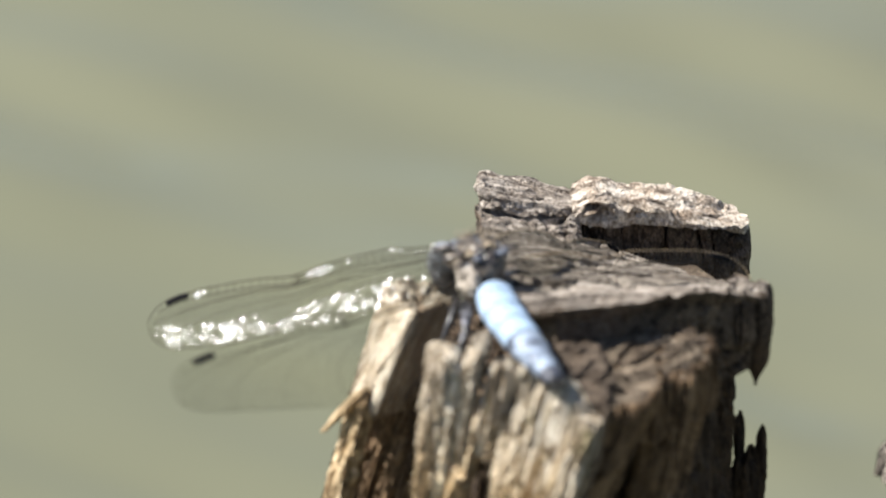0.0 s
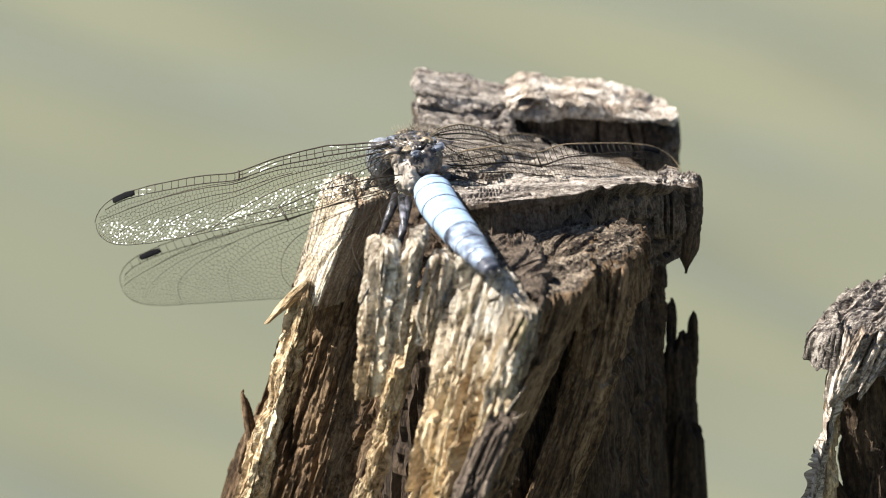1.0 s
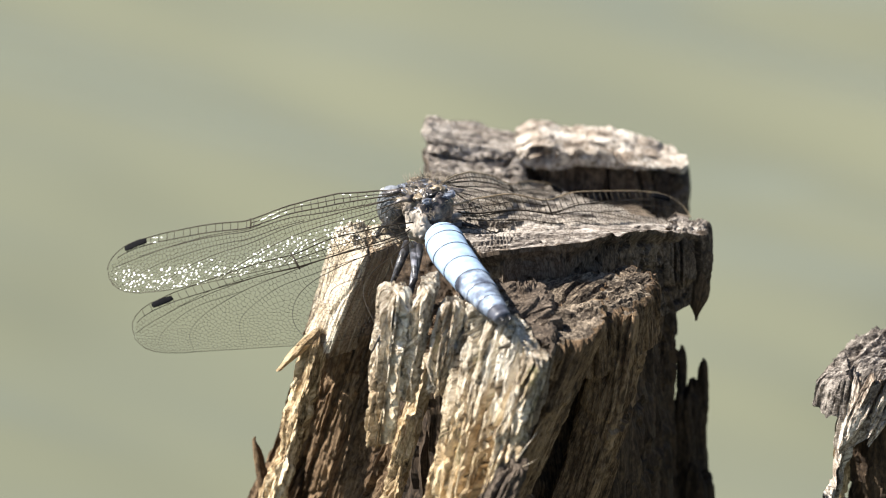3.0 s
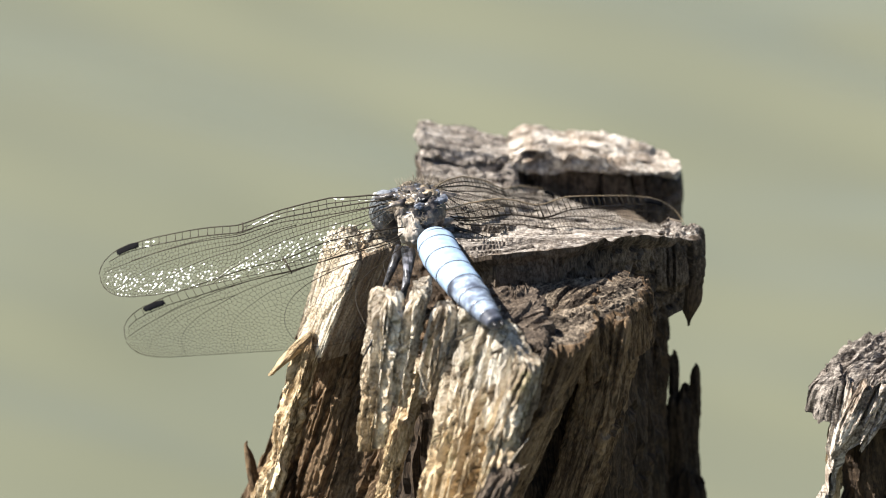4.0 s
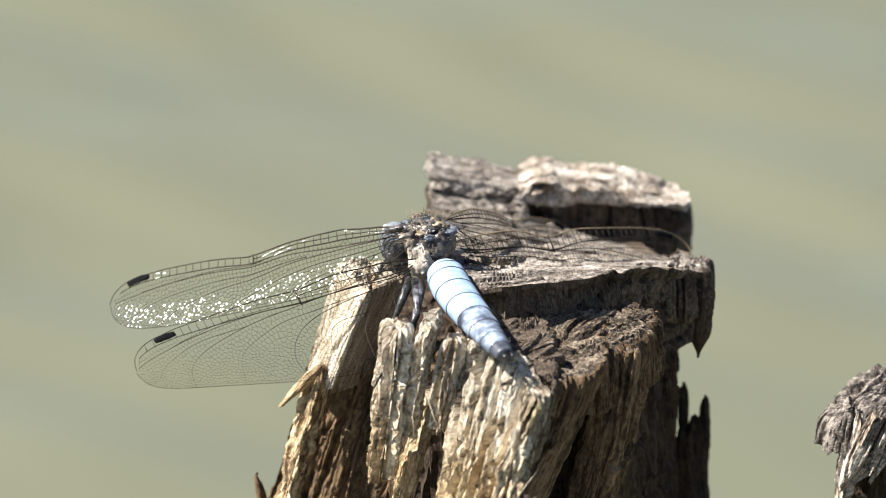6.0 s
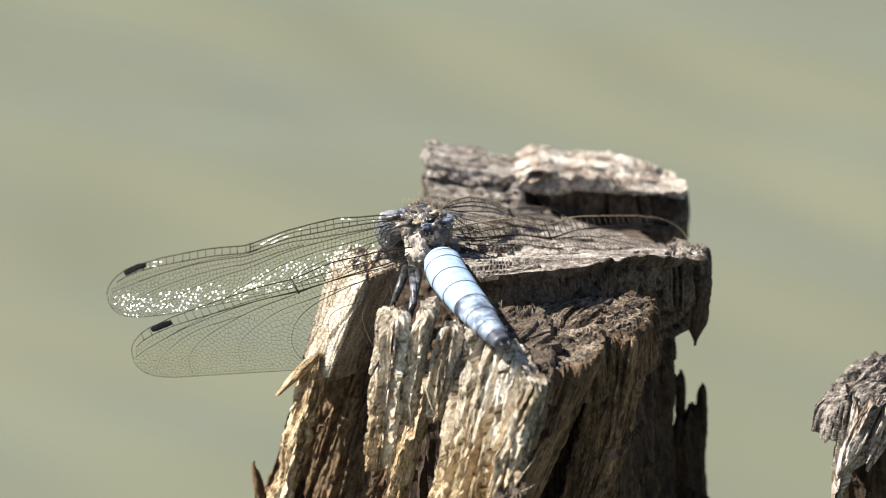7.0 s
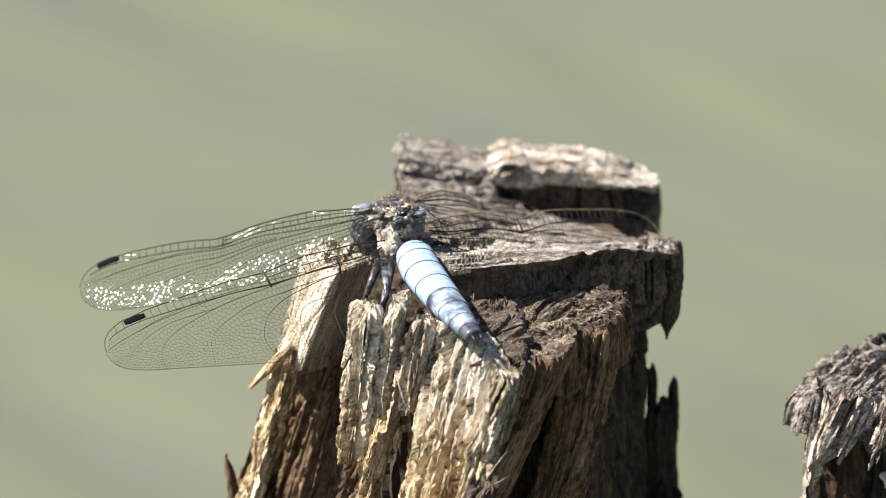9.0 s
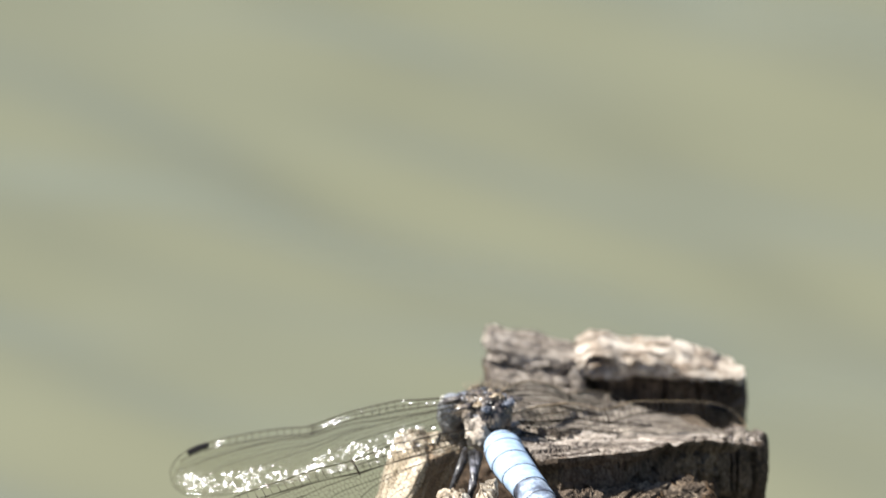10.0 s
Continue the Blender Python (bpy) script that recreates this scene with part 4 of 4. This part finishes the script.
    child("notch", mesh_from("notch", *loft(p, np.full(3, 0.11), np.full(3, 0.10), 6, up=tuple(span)), [VEIN]), wing)
    return wing


def build_dragonfly():
    fly = thing("dragonfly", "pale blue dragonfly with clear veined wings resting on the post", "dragonfly")
    head, chest, waist, tail = np.array((-5.9, 14.0, -0.8)), np.array((-3.3, 8.0, 0.3)), np.array((-1.3, 2.2, -0.9)), np.array((6.5, -25.4, 0.0))
    ahead = (head - chest) / np.linalg.norm(head - chest)
    v, f = ball(chest, (3.0, 4.8, 3.1), ahead, 60, 72)
    v = v + 0.20 * np.stack([fbm(v * 1.1 + k * 9, 5 + k, 4, 0.6) for k in range(3)], 1)
    child("thorax", mesh_from("thorax", v, f, [HIDE]), fly, "hairy grey-brown thorax")
    side = np.cross(ahead, (0, 0, 1))
    side /= np.linalg.norm(side)
    rise = np.cross(side, ahead)

    def on_body(along, across, high):
        return chest + ahead * along + side * across + rise * high

    # plates and stripes on the back; blue-grey ones also paint the glints
    for along, across, high, radii, mat in ((3.9, 0.7, 2.2, (1.5, 0.7, 0.7), TAN), (3.2, 0.9, 2.4, (0.6, 0.6, 0.5), BLACK), (-2.3, 0.6, 2.7, (0.95, 0.9, 0.6), TAN), (-2.1, -2.0, 2.0, (0.8, 0.7, 0.5), TAN),
                                            (-0.7, 0.5, 3.0, (0.5, 0.8, 0.4), TAN), (1.5, -2.3, 1.9, (0.55, 1.3, 0.5), BLOOM_GLINT), (2.9, -1.6, 2.0, (0.5, 1.0, 0.5), BLOOM_GLINT), (-1.0, 2.0, 2.2, (0.5, 0.8, 0.5), BLOOM_GLINT),
                                            (-2.4, 2.3, 1.7, (0.6, 0.6, 0.5), BLOOM_GLINT), (-3.6, 1.2, 1.9, (0.9, 0.5, 0.5), BLOOM_GLINT), (-3.6, -1.4, 1.7, (0.8, 0.5, 0.5), BLOOM_GLINT), (1.4, 0.3, 2.9, (0.25, 1.5, 0.35), BLACK),
                                            (1.8, 1.6, 2.4, (0.5, 1.1, 0.35), TAN), (-3.2, -0.2, 2.3, (1.1, 0.35, 0.45), BLACK), (0.2, -1.5, 2.6, (0.3, 1.5, 0.4), BLACK), (0.1, 1.5, 2.7, (0.3, 1.4, 0.35), BLACK)):
        v, f = ball(on_body(along, across, high - 0.1), (radii[0], radii[1], radii[2] * 0.65), ahead + 0.15 * across * side, 22, 24)
        v = v + 0.16 * np.stack([fbm(v * 1.9 + k * 9, 15 + k, 4, 0.65) for k in range(3)], 1)
        child("thorax_plate", mesh_from("thorax_plate", v, f, [mat]), fly)
    rng = np.random.RandomState(12)
    for _ in range(30):
        a, c = rng.uniform(-3.6, 3.8), rng.uniform(-2.5, 2.5)
        high = 3.05 * math.sqrt(max(0.05, 1 - (a / 4.8) ** 2 - (c / 3.0) ** 2))
        v, f = ball(on_body(a, c, high), (rng.uniform(0.15, 0.38), rng.uniform(0.3, 0.7), 0.10), ahead + 0.7 * rng.normal() * side, 10, 12)
        child("thorax_plate", mesh_from("thorax_plate", v, f, [(TAN, BLOOM_GLINT, BLACK, HIDE, BLOOM_GLINT)[rng.randint(5)]]), fly)
    # wing hinges reach from the back towards each wing
    for along, across, out in ((1.6, -2.4, (-2.6, 0.4, -0.3)), (-1.8, -2.4, (-2.6, -0.9, -0.3)), (1.6, 2.2, (1.8, 1.6, -0.4)), (-1.4, 2.2, (2.2, 0.9, -0.4))):
        p = on_body(along, across, 1.8) + np.outer((0, 0.35, 0.7, 1.0), out)
        v, f = loft(p, (0.62, 0.5, 0.32, 0.12), (0.5, 0.4, 0.25, 0.1), 16, up=(0.1, 0.1, 1))
        child("wing_hinge", mesh_from("wing_hinge", v + 0.22 * np.stack([fbm(v * 1.9 + k * 9, 25 + k, 3) for k in range(3)], 1), f, [HIDE]), fly)
    v, f = ball(on_body(-2.2, -2.2, -1.6), (1.4, 2.4, 2.3), ahead - 0.3 * rise, 30, 36)
    v = v + 0.35 * np.stack([fbm(v * 0.9 + k * 9, 35 + k, 4, 0.6) for k in range(3)], 1)
    child("flank", mesh_from("flank", v, f, [SIDES]), fly, "grey-brown side of the thorax")
    rng = np.random.RandomState(4)
    hairs = []
    for _ in range(520):
        d = rng.normal(size=3)
        d[2] = abs(d[2])
        d /= np.linalg.norm(d)
        p = chest + d * (3.2, 4.3, 3.4)
        t = d + 0.5 * rng.normal(size=3)
        hairs.append(loft(p + np.outer((0, 0.5, 1.0), t) * rng.uniform(0.4, 1.0), (0.03, 0.025, 0.01), (0.03, 0.025, 0.01), 3, up=(0.1, 0.2, 1)))
    tagged(child("thorax_hair", mesh_from("thorax_hair", *joined(hairs), [FUZZ]), fly), kind="stuff")
    head = head + (0.1, -0.8, -0.5)
    child("head", mesh_from("head", *ball(head, (3.0, 1.7, 2.1), ahead), [SLATE]), fly)
    for sgn in (-1, 1):
        v, f = ball(head + side * 1.9 * sgn + (0, -0.5, -0.6), (2.0, 2.5, 2.9), ahead, 30, 36)
        child("eye", mesh_from("eye", v, f, [EYES]), fly, "dark glossy compound eye")
    # pale knob that stands for the white highlight on the left eye
    child("eye_highlight", mesh_from("eye_highlight", *ball(head - side * 3.0 + rise * 1.3 + ahead * 0.2, (0.55, 0.4, 0.7), ahead, 10, 12), [EYE_SHINE]), fly)
    # abdomen
    cut = np.array([0, 0.06, 0.15, 0.30, 0.45, 0.59, 0.72, 0.83, 0.91, 0.97])
    width = lambda k: np.interp(k, [0, 0.05, 0.14, 0.3, 0.5, 0.7, 0.85, 0.97, 1.0], [1.9, 2.35, 2.55, 2.6, 2.4, 2.1, 1.65, 1.1, 0.75])
    curve_in = lambda k: np.interp(k, [0, 0.12, 0.25, 0.45, 0.6, 0.8, 1], [0, 0.65, 1.0, 1.0, 0.85, 0.55, 0.1])
    for n in range(9):
        k = np.linspace(cut[n], cut[n + 1] + 0.006, 9)
        p = waist + np.outer(k, tail - waist) + np.outer(np.sin(k * np.pi) * 0.3, (0, 0, 1)) - np.outer(curve_in(k), (1, 0, 0))
        edge = 1 + 0.035 * np.linspace(0, 1, 9) ** 3 * (2.2 if n > 3 else 1)
        edge[-1] = 0.9
        child("abdomen_segment", mesh_from("abdomen_segment", *loft(p, width(k) * edge, width(k) * 0.8 * edge, 24), [BLUE if n < 5 else MOTTLE if n < 8 else SLATE]), fly,
              "powdery pale blue segment" if n < 5 else "dark slate segment")
        if n:
            q = p[0] + np.outer((0, 0.07), (tail - waist) / np.linalg.norm(tail - waist))
            ring = loft(q, width(k[:1].repeat(2)) * 1.04, width(k[:1].repeat(2)) * 0.8 * 1.04, 24)
            child("segment_rim", mesh_from("segment_rim", *ring, [SLATE]), fly)
    aft = (tail - waist) / np.linalg.norm(tail - waist)
    for sgn in (-1, 1):
        p = tail - aft * 0.9 + np.outer((0, 0.5, 1), aft * 1.6) + np.outer((1, 1.2, 0.9), side * 0.45 * sgn) + np.outer((0.2, 0.35, 0.3), (0, 0, 1))
        child("tail_clasper", mesh_from("tail_clasper", *loft(p, (0.3, 0.28, 0.08), (0.25, 0.22, 0.06), 8), [BLACK]), fly)
    # legs: hip, knee, ankle, toe
    for pts in (((-5.0, 2.6, -2.6), (-4.7, -6.0, -3.4), (-8.6, -16.8, -5.0), (-10.2, -18.9, -7.4)), ((-5.6, 4.2, -3.0), (-7.7, 0.2, -7.0), (-8.2, 1.5, -8.6), (-8.8, 2.4, -9.4)),
                ((-4.2, 2.0, -2.6), (-5.4, -8.6, -4.6), (-6.4, -14.5, -2.4), (-6.8, -15.6, -0.2)), ((-5, 10, -3.0), (-9.0, 11, -4.0), (-9.6, 10.5, -5.2), (-10.2, 9.5, -5.6)),
                ((-1.5, 8, -3.0), (1.0, 9.0, -2.8), (2.0, 9, -3.0), (3.0, 9, -3.3)), ((-2, 10, -3), (1.4, 14, -3.6), (2.2, 16, -4.6), (3.0, 16.5, -5.2))):
        p = np.array(pts)
        leg = child("leg", mesh_from("leg", *loft(np.vstack([p[0], (p[0] + p[1]) / 2, p[1]]), (0.62, 0.5, 0.3), (0.5, 0.42, 0.28), 10, up=(0.3, 0.1, 1)), [LIMB]), fly, "dark thin leg")
        child("shin", mesh_from("shin", *loft(np.vstack([p[1], (p[1] + p[2]) / 2, p[2], p[3]]), (0.3, 0.24, 0.2, 0.1), (0.3, 0.24, 0.2, 0.1), 8, up=(0.3, 0.1, 1)), [BLACK]), leg)
        spines = []
        for q in np.linspace(0.1, 0.9, 7):
            b = p[1] + (p[2] - p[1]) * q
            spines.append(loft(np.vstack([b, b + (-0.35, 0.1, -0.35), b + (-0.7, 0.1, -0.7)]), (0.06, 0.04, 0.01), (0.06, 0.04, 0.01), 4, up=(0.2, 1, 0.1)))
        tagged(child("leg_bristles", mesh_from("leg_bristles", *joined(spines), [BLACK]), leg), kind="stuff")
    build_wing(fly, "fore", (-4.9, 9.5, 1.5), (-43.5, 19.6, -10.3), (-0.05, -0.76, -0.64), 1, bold=1.3, dip=0.45, glint=True)
    build_wing(fly, "hind", (-5.0, 3.5, 0.0), (-41.3, -15.8, -2.7), (0, -0.88, -0.47), 2, bold=1.05, dip=0.3, mark=0.83)
    build_wing(fly, "fore", (-1.3, 10.0, 2.5), (14.15, 43.9, -13.4), (0.2, -0.85, -0.5), 3, SUNLIT_AMBER, bold=1.3, dip=0.5, pleat=0.3)
    build_wing(fly, "hind", (-0.3, 6.0, 1.0), (28.4, 31.0, -8.1), (0, -0.88, -0.47), 4, SUNLIT_AMBER, bold=1.3, dip=1.0, pleat=0.3)
    return fly


build_dragonfly()


def motions():
    # slow drift of the ripples
    walk(water, [(0.0, pose(0.0, 0.0, 0)), (5.0, pose(0.10, -0.04, 0)), (10.0, pose(0.20, -0.08, 0))])


motions()
